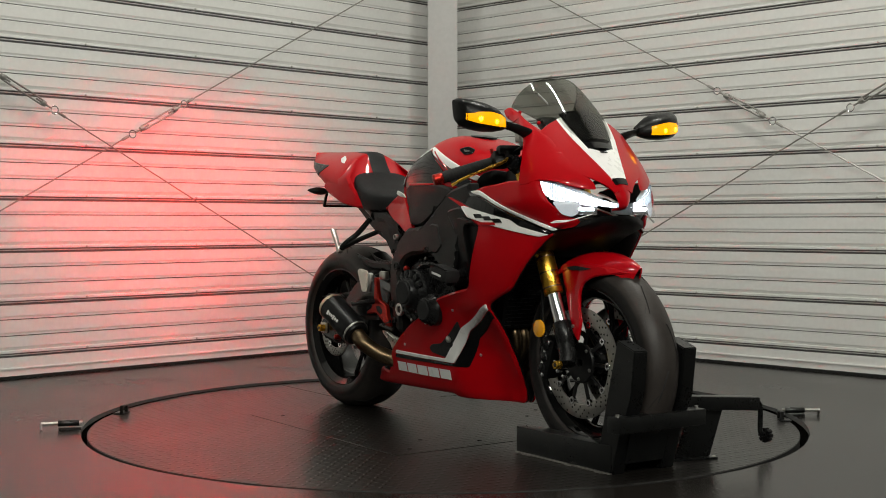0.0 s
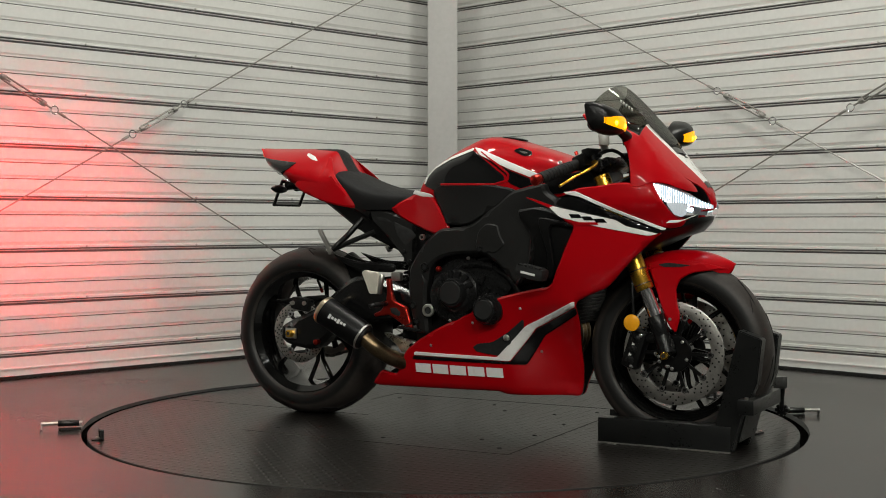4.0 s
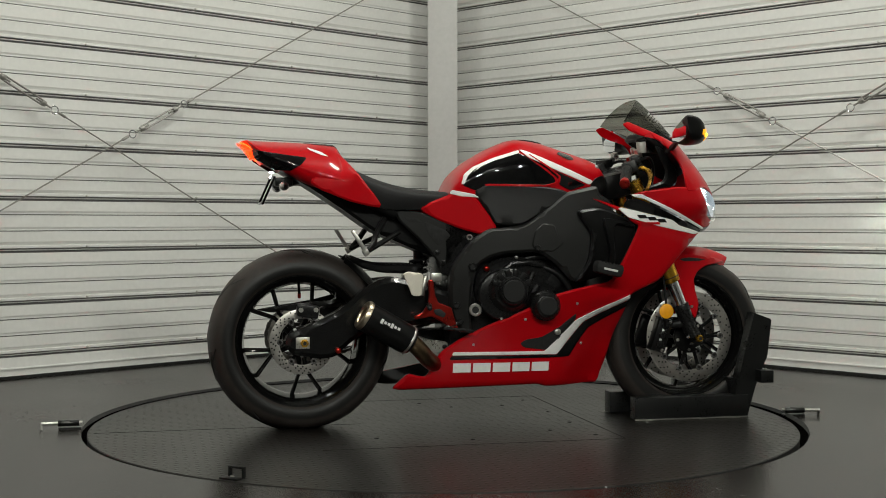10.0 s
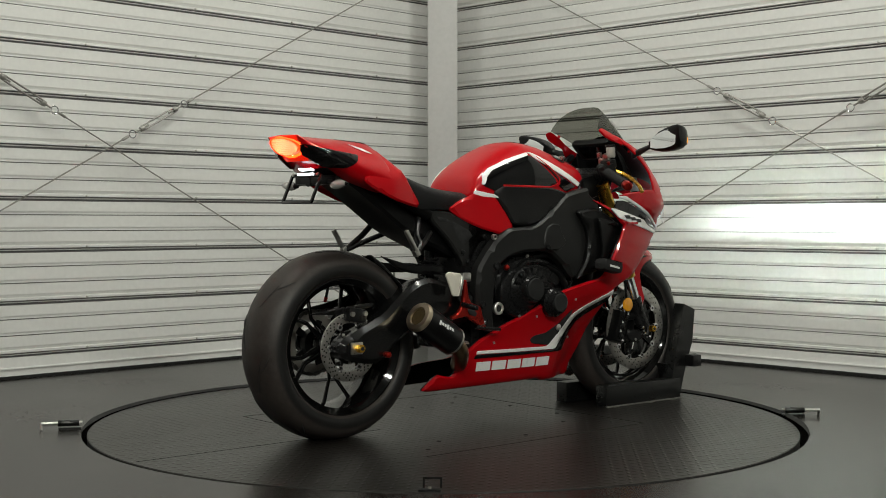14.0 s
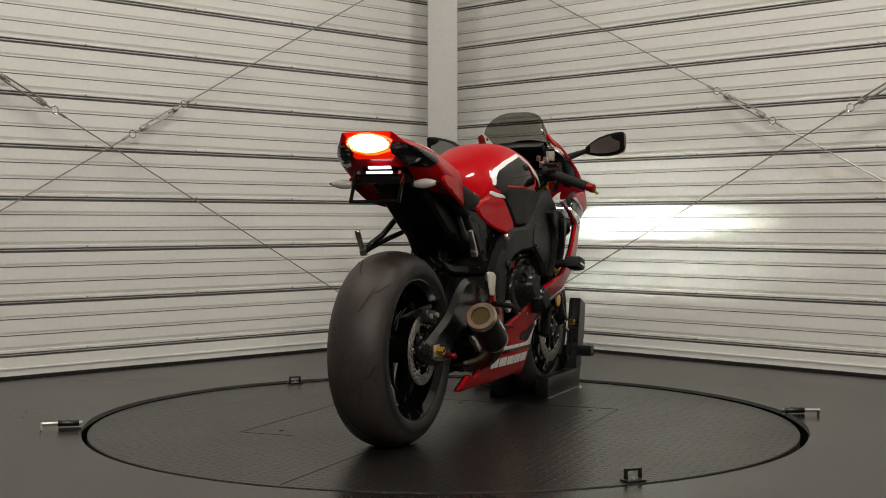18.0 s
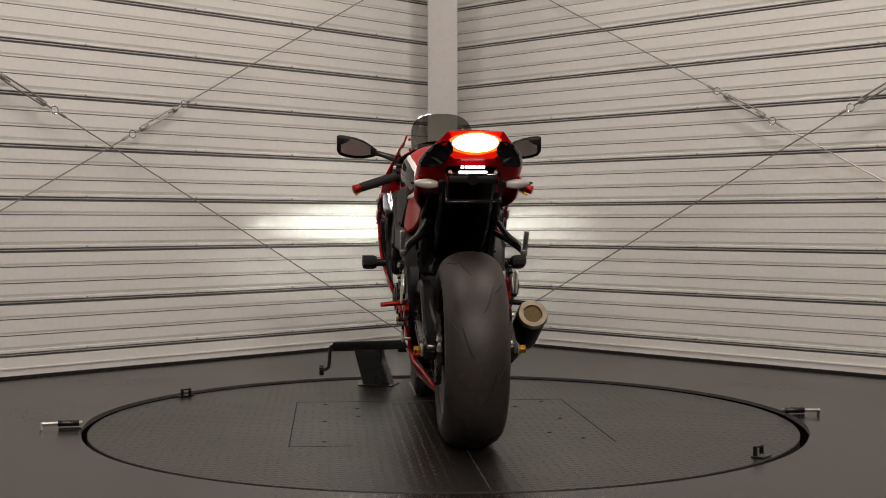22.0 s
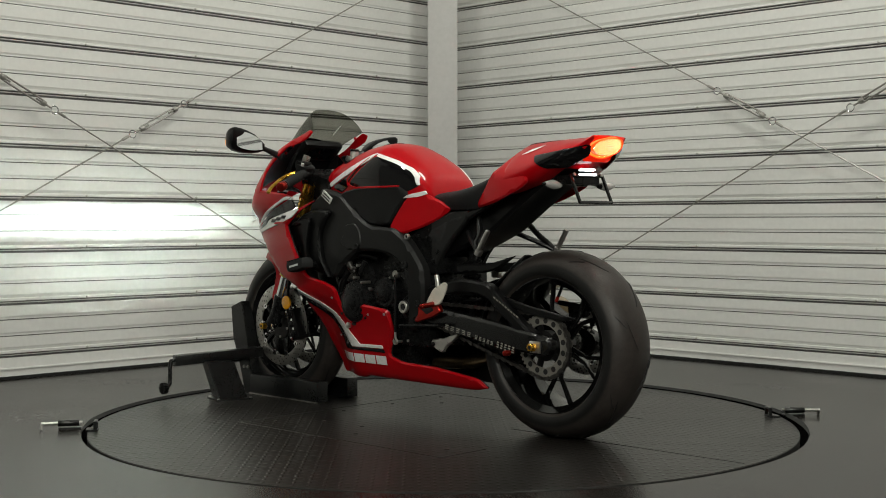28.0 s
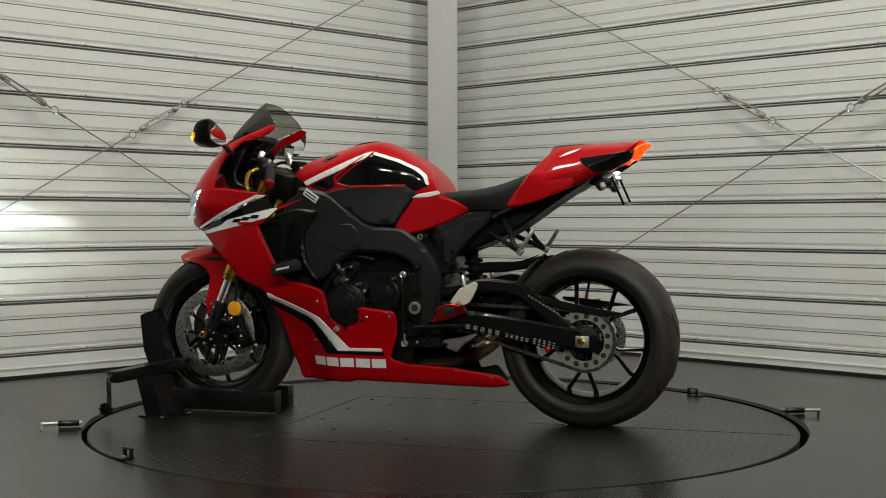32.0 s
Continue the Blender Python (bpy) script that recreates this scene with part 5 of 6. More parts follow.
def build_tank(bike):
    xs = [-.012, -.006, .0, .008, .017, .03, .05, .07, .087, .12, .15, .18, .21, .236, .26, .29, .32, .36, .40, .44, .48, .50, .518, .53, .54, .548, .555]
    tank = part("fuel_tank", TANK.body(xs, 18), RED, bike, "glossy red fuel tank with white and black panels", 45)
    up = lambda d: (lambda x, z: TANK.half(x, z) + d)
    part_args = (tank, "", 0.005, 0.006, 0.001, 0.004)
    both("tank_line", [(.022, .832), (.034, .866), (.065, .892), (.13, .922), (.22, .950), (.22, .939), (.13, .911), (.067, .883), (.043, .860), (.032, .832)], up(0.0056), WHITE, *part_args)
    both("tank_line_front", [(.222, .952), (.245, .947), (.37, .895), (.49, .845), (.475, .832), (.36, .876), (.25, .925)], up(0.0045), WHITE, *part_args)
    both("tank_panel", [(.026, .828), (.036, .860), (.066, .883), (.13, .912), (.22, .940), (.24, .93), (.30, .885), (.34, .855), (.345, .84), (.31, .825), (.10, .827), (.07, .81)], up(0.0032), GLOSSBLACK, *part_args)
    both("tank_panel_front", [(.262, .918), (.36, .872), (.46, .832), (.40, .812), (.36, .83), (.352, .855), (.31, .888)], up(0.0032), GLOSSBLACK, *part_args)
    both("tank_edge", [(.098, .833), (.31, .83), (.352, .842), (.356, .858), (.312, .892), (.25, .935), (.254, .938), (.318, .897), (.364, .86), (.36, .836), (.31, .823), (.10, .826)], up(0.005), RED, *part_args)
    both("tank_badge", [(.36, .938), (.375, .948), (.415, .935), (.425, .92), (.40, .918)], up(0.004), GLOSSBLACK, tank, "", 0.003, 0.02, 0.001, 0.006)
    both("badge_wing", [(.378, .937), (.398, .934), (.408, .929), (.398, .926), (.387, .931)], up(0.006), CHAINM, tank, "", 0.002, 0.02, 0.001, 0.003)
    both("tank_front_cover", [(.482, .838), (.500, .856), (.53, .866), (.556, .860), (.558, .80), (.47, .79)], up(0.0055), BLACK, tank, "", 0.004, 0.016, 0.001, 0.004)
    for s in (-1, 1):
        bm = bmesh.new()
        y = TANK.half(.515, .895)
        rod(bm, (.515, s * (y - .004), .895), (.515, s * (y + .004), .895), 0.007, n=10, bevel=0.001)
        part("tank_bolt", bm, STEEL, tank)
    bm = bmesh.new()
    spin(bm, [(0, .045), (.006, .044), (.008, .03), (.009, .02)], pose(.30, 0, .982, 0, 9), 28)
    part("filler_cap", bm, GLOSSBLACK, tank)
    body = lerp([-.13, 0, .06, .13, .25, .4, .5], [.122, .140, .158, .172, .186, .190, .185])
    pad = lambda x, z: body(x) + 0.012 * min(max((0.80 - z) / 0.1, 0), 1)
    both("knee_grip", [(.062, .806), (.098, .831), (.303, .826), (.371, .813), (.395, .80), (.33, .757), (.236, .70), (.207, .692), (.13, .694), (.118, .72)], pad, PADRUB, bike, "black rubber knee grip", 0.01, 0.026, 0.006, 0.012)
    both("seat_panel", [(-.127, .753), (.0, .804), (.04, .80), (.07, .785), (.125, .71), (.138, .685), (.128, .670), (.086, .660), (.018, .680), (-.065, .713)], lambda x, z: body(x) + 0.004, RED, bike, "glossy red panel under the seat", 0.006, 0.026, 0.006, 0.012)
    both("seat_panel_flash", [(-.012, .812), (.06, .798), (.078, .786), (.02, .79), (-.02, .80)], lambda x, z: body(x) + 0.006, WHITE, bike, "", 0.003, 0.03, 0.001, 0.003)


def build_seat_tail(bike):
    part("rider_seat", SEAT.body([-.37, -.355, -.34, -.31, -.28, -.24, -.2, -.16, -.12, -.08, -.04, 0, .02, .03], 10), SEATM, bike, "black vinyl rider seat", 50)
    xs = [-.70, -.69, -.68, -.665, -.65, -.635, -.62, -.60, -.58, -.56, -.54, -.52, -.5, -.48, -.46, -.43, -.40, -.39, -.38, -.37, -.355, -.34]
    tail = part("tail_cowl", TAILH.body(xs, 16), RED, bike, "glossy red tail cowl", 40)
    half = lambda d: (lambda x, z: TAILH.half(x, z) + d)
    wing_w = lerp([-.50, -.42, -.36, -.29, -.227], [.170, .171, .165, .15, .128])
    both("tail_wing", [(-.40, .945), (-.366, .905), (-.29, .808), (-.227, .747), (-.30, .757), (-.366, .772), (-.465, .811), (-.50, .835), (-.46, .88)], lambda x, z: min(wing_w(x), .168 - max(z - .855, 0) * 1.0), RED, tail, "glossy red tail flank", 0.005, 0.025, 0.006, 0.012)
    both("tail_recess", [(-.683, .948), (-.655, .938), (-.59, .928), (-.505, .917), (-.525, .893), (-.56, .872), (-.61, .876), (-.672, .913)], half(0.003), GLOSSBLACK, tail, "", 0.004, 0.01, 0.001, 0.004)
    both("tail_flash", [(-.50, .955), (-.455, .94), (-.43, .922), (-.455, .928), (-.49, .944)], half(0.005), WHITE, tail, "", 0.004, 0.014, 0.001, 0.003)
    bm = TAILH.band([-.50, -.48, -.45, -.42, -.40, -.39, -.38, -.37, -.36, -.35, -.342], lerp([-.5, -.47, -.42, -.36, -.342], [.10, .16, .20, .23, .25]), None, .0008)
    part("pillion_pad", solid(bm, 0.005), SEATM, tail, "black pillion pad on the tail cowl")
    # tail lamp across the rear face
    def face(v, f, w, lift):
        x = -.708 + .063 * v + 0.022 * (f * w / .1) ** 2
        return Vector((x - lift, f * w, .976 - .078 * v))
    bm = bmesh.new()
    rows = [[face(v / 6, f / 8, (.082, .095, .10, .098, .09, .078, .06)[v], 0.004) for f in range(-8, 9)] for v in range(7)]
    skin(bm, rows)
    lens = part("tail_lamp", solid(bm, 0.003), TAILDIM, bike, "lit red tail lamp")
    led_w = lambda t: math.sqrt(max(1 - (2 * t - 1) ** 2, 0.04))
    for nm, mt, t0, t1, width, lift, lab in (("tail_led", TAIL, .10, .80, .070, 0.013, "glowing red light panel"), ("tail_led_edge", TAILRIM, .04, .88, .084, 0.010, "dimmer edge of the light panel")):
        bm = bmesh.new()
        rows = [[face(t0 + (t1 - t0) * v / 6, f / 8, width * led_w(v / 6), lift) for f in range(-8, 9)] for v in range(7)]
        skin(bm, rows)
        part(nm, solid(bm, 0.0004), mt, lens, lab)
    # shroud and crossed fins added to narrow the red beam, glowing themselves
    bm = bmesh.new()
    loop = [(2 * math.pi * k / 32) for k in range(32)]
    skin(bm, [[face(.45 + .358 * math.sin(a), .0718 * math.cos(a) / .1, .1, lf) for a in loop] for lf in (.006, .0255)], True)
    part("beam_shroud", solid(bm, .001), TAILFIN, lens)
    for i in range(10):
        v = .13 + .64 * i / 9
        bm = bmesh.new()
        wv = .070 * led_w((v - .10) / .70)
        skin(bm, [[face(v, f / 8, wv, lf) for f in range(-8, 9)] for lf in (.0136, .0230)])
        part("beam_fin", solid(bm, .0005), TAILFIN, lens)
    for i in range(-10, 11):
        y = .0064 * i
        h = .35 * math.sqrt(max(1 - (y / .071) ** 2, 0.02))
        bm = bmesh.new()
        skin(bm, [[face(.45 + h * k / 3, y / .07, .07, lf) for k in range(-3, 4)] for lf in (.0136, .0200)])
        part("beam_louvre", solid(bm, .0005), TAILFIN, lens)
    # undertail and subframe
    both("undertail", [(-.60, .885), (-.467, .806), (-.367, .738), (-.271, .671), (-.174, .628), (-.064, .583), (.02, .56), (.05, .62), (.03, .66), (-.06, .72), (-.20, .755), (-.30, .80), (-.45, .84)], lambda x, z: 0.088, BLACK, bike, "matt black undertail", 0.12, 0.04, 0.01)
    for s in (-1, 1):
        rail = part("subframe_rail", sheet([(-.21, .748), (-.115, .737), (.0, .692), (.052, .667), (.046, .64), (.006, .61), (-.018, .56), (-.048, .548), (-.066, .58), (-.12, .642), (-.19, .705)], lambda x, z: .130, .016, .018, .006, .006, s), SATIN, bike, "satin black cast subframe rail with cut-outs")
        # dark sheets on the rail for shade; the openings are not cut
        for hole in ([(-.105, .705), (-.03, .675), (-.012, .655), (-.058, .622), (-.092, .662)], [(-.175, .722), (-.125, .714), (-.112, .70), (-.165, .705)]):
            part("cutout_shade", sheet(hole, lambda x, z: .1305, .002, .02, .0005, .004, s), PITM, rail)
        for x, z in ((.036, .652), (-.038, .566), (-.06, .60)):
            bm = bmesh.new()
            rod(bm, (x, s * .128, z), (x, s * .137, z), .008, n=12, bevel=.001)
            part("rail_bolt", bm, CASE, rail)
        bm = bmesh.new()
        tube(bm, [(-.20, s * .12, .725), (-.30, s * .11, .775), (-.40, s * .105, .82)], .014, 10, True, 1.5)
        part("seat_rail", bm, BLACK, bike, "black seat rail")
        bm = bmesh.new()
        tube(bm, curve([(-.24, s * .115, .715), (-.275, s * .15, .66), (-.29, s * .185, .63), (-.318, s * .2, .60)], 4), .010, 8)
        tube(bm, curve([(-.19, s * .115, .668), (-.25, s * .16, .638), (-.318, s * .2, .602)], 4), .009, 8)
        hang = part("footrest_hanger", bm, BLACK, bike, "black pillion footrest hanger")
        bm = bmesh.new()
        box(bm, (0, 0, 0), (.013, .016, .085), pose(-.340, s * .203, .640, 0, -32), 0.004)
        box(bm, (0, 0, 0), (.020, .022, .024), pose(-.318, s * .2, .603, 0, -32), 0.005)
        part("pillion_footrest", bm, STEEL, hang, "bare aluminium pillion footrest")
    # plate bracket, lamps
    bm = bmesh.new()
    tube(bm, curve([(-.52, 0, .85), (-.56, 0, .838), (-.59, 0, .836), (-.606, 0, .834)], 4), .018, 10)
    box(bm, (-.575, 0, .838), (.06, .15, .03), None, .008)
    brk = part("plate_bracket", bm, BLACK, bike, "black tidy bracket for the plate")
    m = pose(-.627, 0, .809, 0, 24)
    bm = bmesh.new()
    for c, sz in (((0, .082, 0), (.008, .010, .10)), ((0, -.082, 0), (.008, .010, .10)), ((0, 0, -.047), (.008, .17, .009)), ((0, 0, .047), (.008, .17, .010))):
        box(bm, c, sz, m, .002)
    part("plate_frame", bm, GLOSSBLACK, brk, "empty gloss black plate frame")
    for y in (-.07, .07):
        bm = bmesh.new()
        rod(bm, m @ Vector((-.005, y, .048)), m @ Vector((-.009, y, .048)), .006, n=8)
        part("plate_bolt", bm, STEEL, brk)
    bm = bmesh.new()
    for k in range(6):
        box(bm, (-.010, -.032 + .0128 * k, .064), (.012, .009, .0045), m)
    box(bm, (-.006, 0, .049), (.006, .088, .006), m)
    part("plate_led", bm, PLATELED, brk, "glowing white plate light")
    for s in (-1, 1):
        bm = bmesh.new()
        rod(bm, (-.575, s * .06, .832), (-.575, s * .10, .828), .009, n=10)
        rows = []
        for t in range(9):
            y = .095 + .096 * t / 8
            r = .018 * max(1 - (abs(t - 3.6) / 4.6) ** 1.7, .08)
            rows.append([Vector((-.580 + r * .9 * math.cos(a), s * y, .822 + .05 * (y - .143) + r * .85 * math.sin(a))) for a in (2 * math.pi * k / 12 for k in range(12))])
        skin(bm, rows, True, True)
        sig = part("rear_indicator", bm, BLACK, bike, "small rear indicator with a clear lens")
        bm = bmesh.new()
        rows = []
        for t in range(1, 8):
            y = .095 + .096 * t / 8
            r = .018 * max(1 - (abs(t - 3.6) / 4.6) ** 1.7, .08) + .0008
            rows.append([Vector((-.581 + r * .9 * math.cos(a), s * y, .822 + .05 * (y - .143) + r * .85 * math.sin(a))) for a in (math.pi * (.62 + .76 * k / 6) for k in range(7))])
        skin(bm, rows)
        part("indicator_lens", solid(bm, .002), CLEARLENS, sig)


def build_frame(bike):
    fx = lerp([-.05, .1, .3, .5], [.155, .178, .196, .20])
    F = lambda x, z: fx(x) + 0.012 * math.sin(min(max((z - .35) / .45, 0), 1) * math.pi)
    spar = [(.49, .828), (.44, .818), (.376, .803), (.319, .757), (.232, .694), (.16, .684), (.108, .681), (.05, .64), (.013, .595), (-.02, .545), (-.026, .48), (-.019, .386), (.013, .325), (.055, .325), (.047, .40), (.05, .48), (.07, .557), (.11, .583), (.166, .597), (.28, .601),
            (.34, .56), (.396, .50), (.415, .50), (.454, .556), (.475, .65), (.55, .735), (.54, .775), (.50, .80)]
    both("frame_spar", spar, F, SATIN, bike, "satin dark grey aluminium frame spar", 0.03, 0.024, 0.010, 0.014)
    both("spar_cover", [(.25, .62), (.262, .675), (.29, .70), (.335, .695), (.345, .66), (.365, .63), (.33, .60), (.28, .60)], lambda x, z: F(x, z) + .004, SATIN, bike, "", 0.01, 0.02, 0.005, 0.012)
    both("duct_cover", [(.405, .742), (.49, .752), (.56, .732), (.52, .70), (.478, .655), (.468, .57), (.42, .50), (.40, .50), (.45, .565), (.46, .65), (.445, .70)], lambda x, z: F(x, z) + .02, BLACK, bike, "", 0.012, 0.022, 0.006, 0.012)
    for s in (-1, 1):
        for x, z, r, mt in ((.061, .405, .022, ALU), (.050, .552, .014, CASE), (.272, .615, .010, CASE), (.04, .652, .010, STEEL), (-.002, .42, .012, CASE), (.011, .365, .011, CASE)):
            bm = bmesh.new()
            y = F(x, z)
            m = pose(x, s * (y - .004), z, -90 * s)
            spin(bm, [(0, r), (.010, r), (.012, r * .9), (.012, r * .62), (.008, r * .6)], m, 20)
            ob = part("frame_bolt", bm, mt, bike)
            # dark disc for the shade inside the bolt head
            bm = bmesh.new()
            spin(bm, [(.0082, r * .55), (.0086, r * .55)], m, 12)
            part("socket", bm, PITM, ob)
    bm = bmesh.new()
    box(bm, (.435, .212, .795), (.058, .004, .026), pose(0, 0, 0), 0.001)
    bm.transform(Matrix.Translation((.435, 0, .795)) @ Matrix.Rotation(radians(-34), 4, "Y") @ Matrix.Translation((-.435, 0, -.795)))
    lab = part("info_label", bm, LABELM, bike, "white printed label")
    bm = bmesh.new()
    for k in range(2):
        box(bm, (.435, .2145, .800 - .010 * k), (.045, .001, .004))
    bm.transform(Matrix.Translation((.435, 0, .795)) @ Matrix.Rotation(radians(-34), 4, "Y") @ Matrix.Translation((-.435, 0, -.795)))
    part("label_print", bm, GLOSSBLACK, lab)


def build_engine(bike):
    bm = bmesh.new()
    box(bm, (.16, 0, .40), (.36, .26, .28), None, .03)
    box(bm, (0, 0, 0), (.2, .3, .26), pose(.38, 0, .53, 0, 24), .03)
    box(bm, (.15, 0, .62), (.40, .26, .2), None, .02)
    box(bm, (.25, 0, .24), (.3, .2, .12), None, .03)
    eng = part("engine_block", bm, CASE, bike, "black painted engine")

    def cover(s, x, z, r, y0, y1, name="engine_cover", mt=None, step=True, bolts=7):
        b = bmesh.new()
        rings = [(0, r), ((y1 - y0) * .7, r), (y1 - y0 - .004, r * .94), (y1 - y0, r * .84)]
        if step:
            rings += [(y1 - y0, r * .62), (y1 - y0 + .008, r * .58), (y1 - y0 + .010, r * .5)]
        spin(b, rings, pose(x, s * y0, z, -90 * s), 36)
        ob = part(name, b, mt or CASE, eng, "", 30)
        for k in range(bolts):
            b = bmesh.new()
            a = 2 * math.pi * k / 7 + .3
            spin(b, [(0, .006), (y1 - y0 - .004, .006), (y1 - y0, .004)], pose(x + (r + .004) * math.cos(a), s * y0, z + (r + .004) * math.sin(a), -90 * s), 8)
            part("cover_bolt", b, STEEL if s > 0 and k == 2 else CASE, ob)
        return ob

    plate = [(.071, .528), (.11, .56), (.152, .580), (.247, .590), (.335, .560), (.362, .466), (.30, .43), (.240, .400), (.152, .367), (.091, .394), (.064, .461)]
    case = part("clutch_case", sheet(plate, lambda x, z: .168, .05, .03, .012, .02, -1), CASE, eng, "black cast clutch case")
    cover(-1, .155, .455, .086, .15, .192, step=False, bolts=0)

    def stepped(x, z, rings, name, label=""):
        b = bmesh.new()
        spin(b, rings, pose(x, 0, z, 90), 48)
        return part(name, b, CASE, eng, label, 28)

    clutch = stepped(.179, .470, [(.17, .078), (.196, .075), (.201, .068), (.218, .058), (.222, .050), (.236, .047), (.241, .044), (.241, .040), (.238, .039)], "clutch_cap", "black stepped clutch cover")
    b = bmesh.new()
    spin(b, [(.236, .0385), (.244, .0385), (.247, .036)], pose(.179, 0, .470, 90), 40)
    part("clutch_disc", b, GRIP, clutch)
    for k in range(6):
        b = bmesh.new()
        a = radians(25 + 26 * k)
        box(b, (0, 0, 0), (.030, .016, .020), pose(.179 + .060 * math.cos(a), -.215, .470 + .060 * math.sin(a), 0, -math.degrees(a)), .004)
        part("clutch_lug", b, CASE, clutch)
    pump = stepped(.300, .418, [(.15, .052), (.214, .052), (.220, .047), (.232, .043), (.240, .039), (.242, .034), (.238, .033)], "pump_cover", "black round pump cover")
    b = bmesh.new()
    spin(b, [(.236, .0325), (.243, .0325), (.246, .030)], pose(.300, 0, .418, 90), 36)
    part("pump_cap", b, GRIP, pump)
    for pts in ([(.16, .535), (.19, .56), (.25, .565), (.30, .555)], [(.255, .50), (.268, .53)], [(.265, .46), (.285, .485)]):
        b = bmesh.new()
        tube(b, [(x, -.170, z) for x, z in pts], .011, 8)
        part("case_rib", b, CASE, case)
    for x, z in ((.208, .583), (.10, .50), (.085, .42), (.33, .54), (.345, .48)):
        b = bmesh.new()
        rod(b, (x, -.165, z), (x, -.173, z), .006, n=8, bevel=.001)
        part("case_bolt", b, STEEL if z > .58 else CASE, case)
    alt = cover(1, .3135, .4135, .078, .12, .190, "alternator_cover", step=False)
    for r0, r1, y in ((.060, .054, .196), (.044, .038, .202), (.026, .018, .208)):
        bm = bmesh.new()
        spin(bm, [(.185, r0), (y, r0), (y + .002, r1)], pose(.3135, 0, .4135, -90), 40)
        part("cover_step", bm, CASE, alt, "", 30)
    cover(1, .18, .45, .06, .1, .165)
    cover(1, .06, .40, .05, .1, .15, "sprocket_cover")
    # cylinder with hoses and fittings
    for s in (-1, 1):
        for pts, r in (([(.30, s * .155, .55), (.36, s * .17, .52), (.40, s * .17, .46), (.40, s * .16, .38)], .012), ([(.22, s * .15, .57), (.30, s * .165, .585), (.37, s * .165, .56), (.43, s * .15, .50)], .010)):
            bm = bmesh.new()
            tube(bm, curve(pts, 5), r, 10)
            part("hose", bm, BLACK, eng, "black coolant hose")
    for s in (-1, 1):
        bm = bmesh.new()
        for k in range(4):
            box(bm, (0, 0, 0), (.05, .012, .03), pose(.375 - .012 * k, s * .165, .545 - .018 * k, 0, 35), .004)
        part("fitting", bm, CHAINM if s > 0 else CASE, eng)
    bm = bmesh.new()
    tube(bm, [(.104, .178, .515), (.103, .180, .40), (.099, .183, .285)], .0045, 10)
    shift = part("shift_rod", bm, BLACK, bike, "thin black gear shift rod with bare steel ball joints")
    for x, y, z, k in ((.105, .178, .520, 1), (.098, .183, .281, -1)):
        bm = bmesh.new()
        ring(bm, (x, y, z), (0, 1, 0), .0085, .0042)
        rod(bm, (x, y, z - k * .010), (x, y, z - k * .034), .0042, n=10)
        part("ball_joint", bm, ALU, shift)
        bm = bmesh.new()
        rod(bm, (x, y - .03, z), (x, y + .006, z), .005, n=10)
        part("joint_pin", bm, STEEL, shift)
    # alternator side: rim screws, sensor and hose clips
    for k in range(9):
        a = radians(18 + 40 * k)
        bm = bmesh.new()
        rod(bm, (.313 + .083 * math.cos(a), .13, .405 + .083 * math.sin(a)), (.313 + .083 * math.cos(a), .172, .405 + .083 * math.sin(a)), .0065, n=8, bevel=.001)
        part("rim_screw", bm, STEEL if k % 3 == 0 else CASE, eng)
    for pts, r, mt in (([(.33, .17, .52), (.345, .18, .545), (.36, .175, .575)], .013, CHAINM), ([(.30, .165, .515), (.285, .175, .53), (.27, .17, .56)], .010, CASE), ([(.37, .165, .51), (.385, .175, .54), (.40, .165, .57)], .009, CASE)):
        bm = bmesh.new()
        tube(bm, curve(pts, 4), r, 10)
        part("coolant_fitting", bm, mt, eng)
    for x, z in ((.325, .535), (.35, .56), (.293, .545), (.378, .53), (.395, .558), (.31, .50)):
        bm = bmesh.new()
        rod(bm, (x, .165, z), (x, .192, z), .0055, n=8, bevel=.001)
        part("hose_clip", bm, STEEL, eng)
    bm = bmesh.new()
    bmesh.ops.create_uvsphere(bm, u_segments=12, v_segments=8, radius=.011, matrix=Matrix.Translation((.101, -.178, .545)))
    part("oil_filler", bm, REDANO, eng)


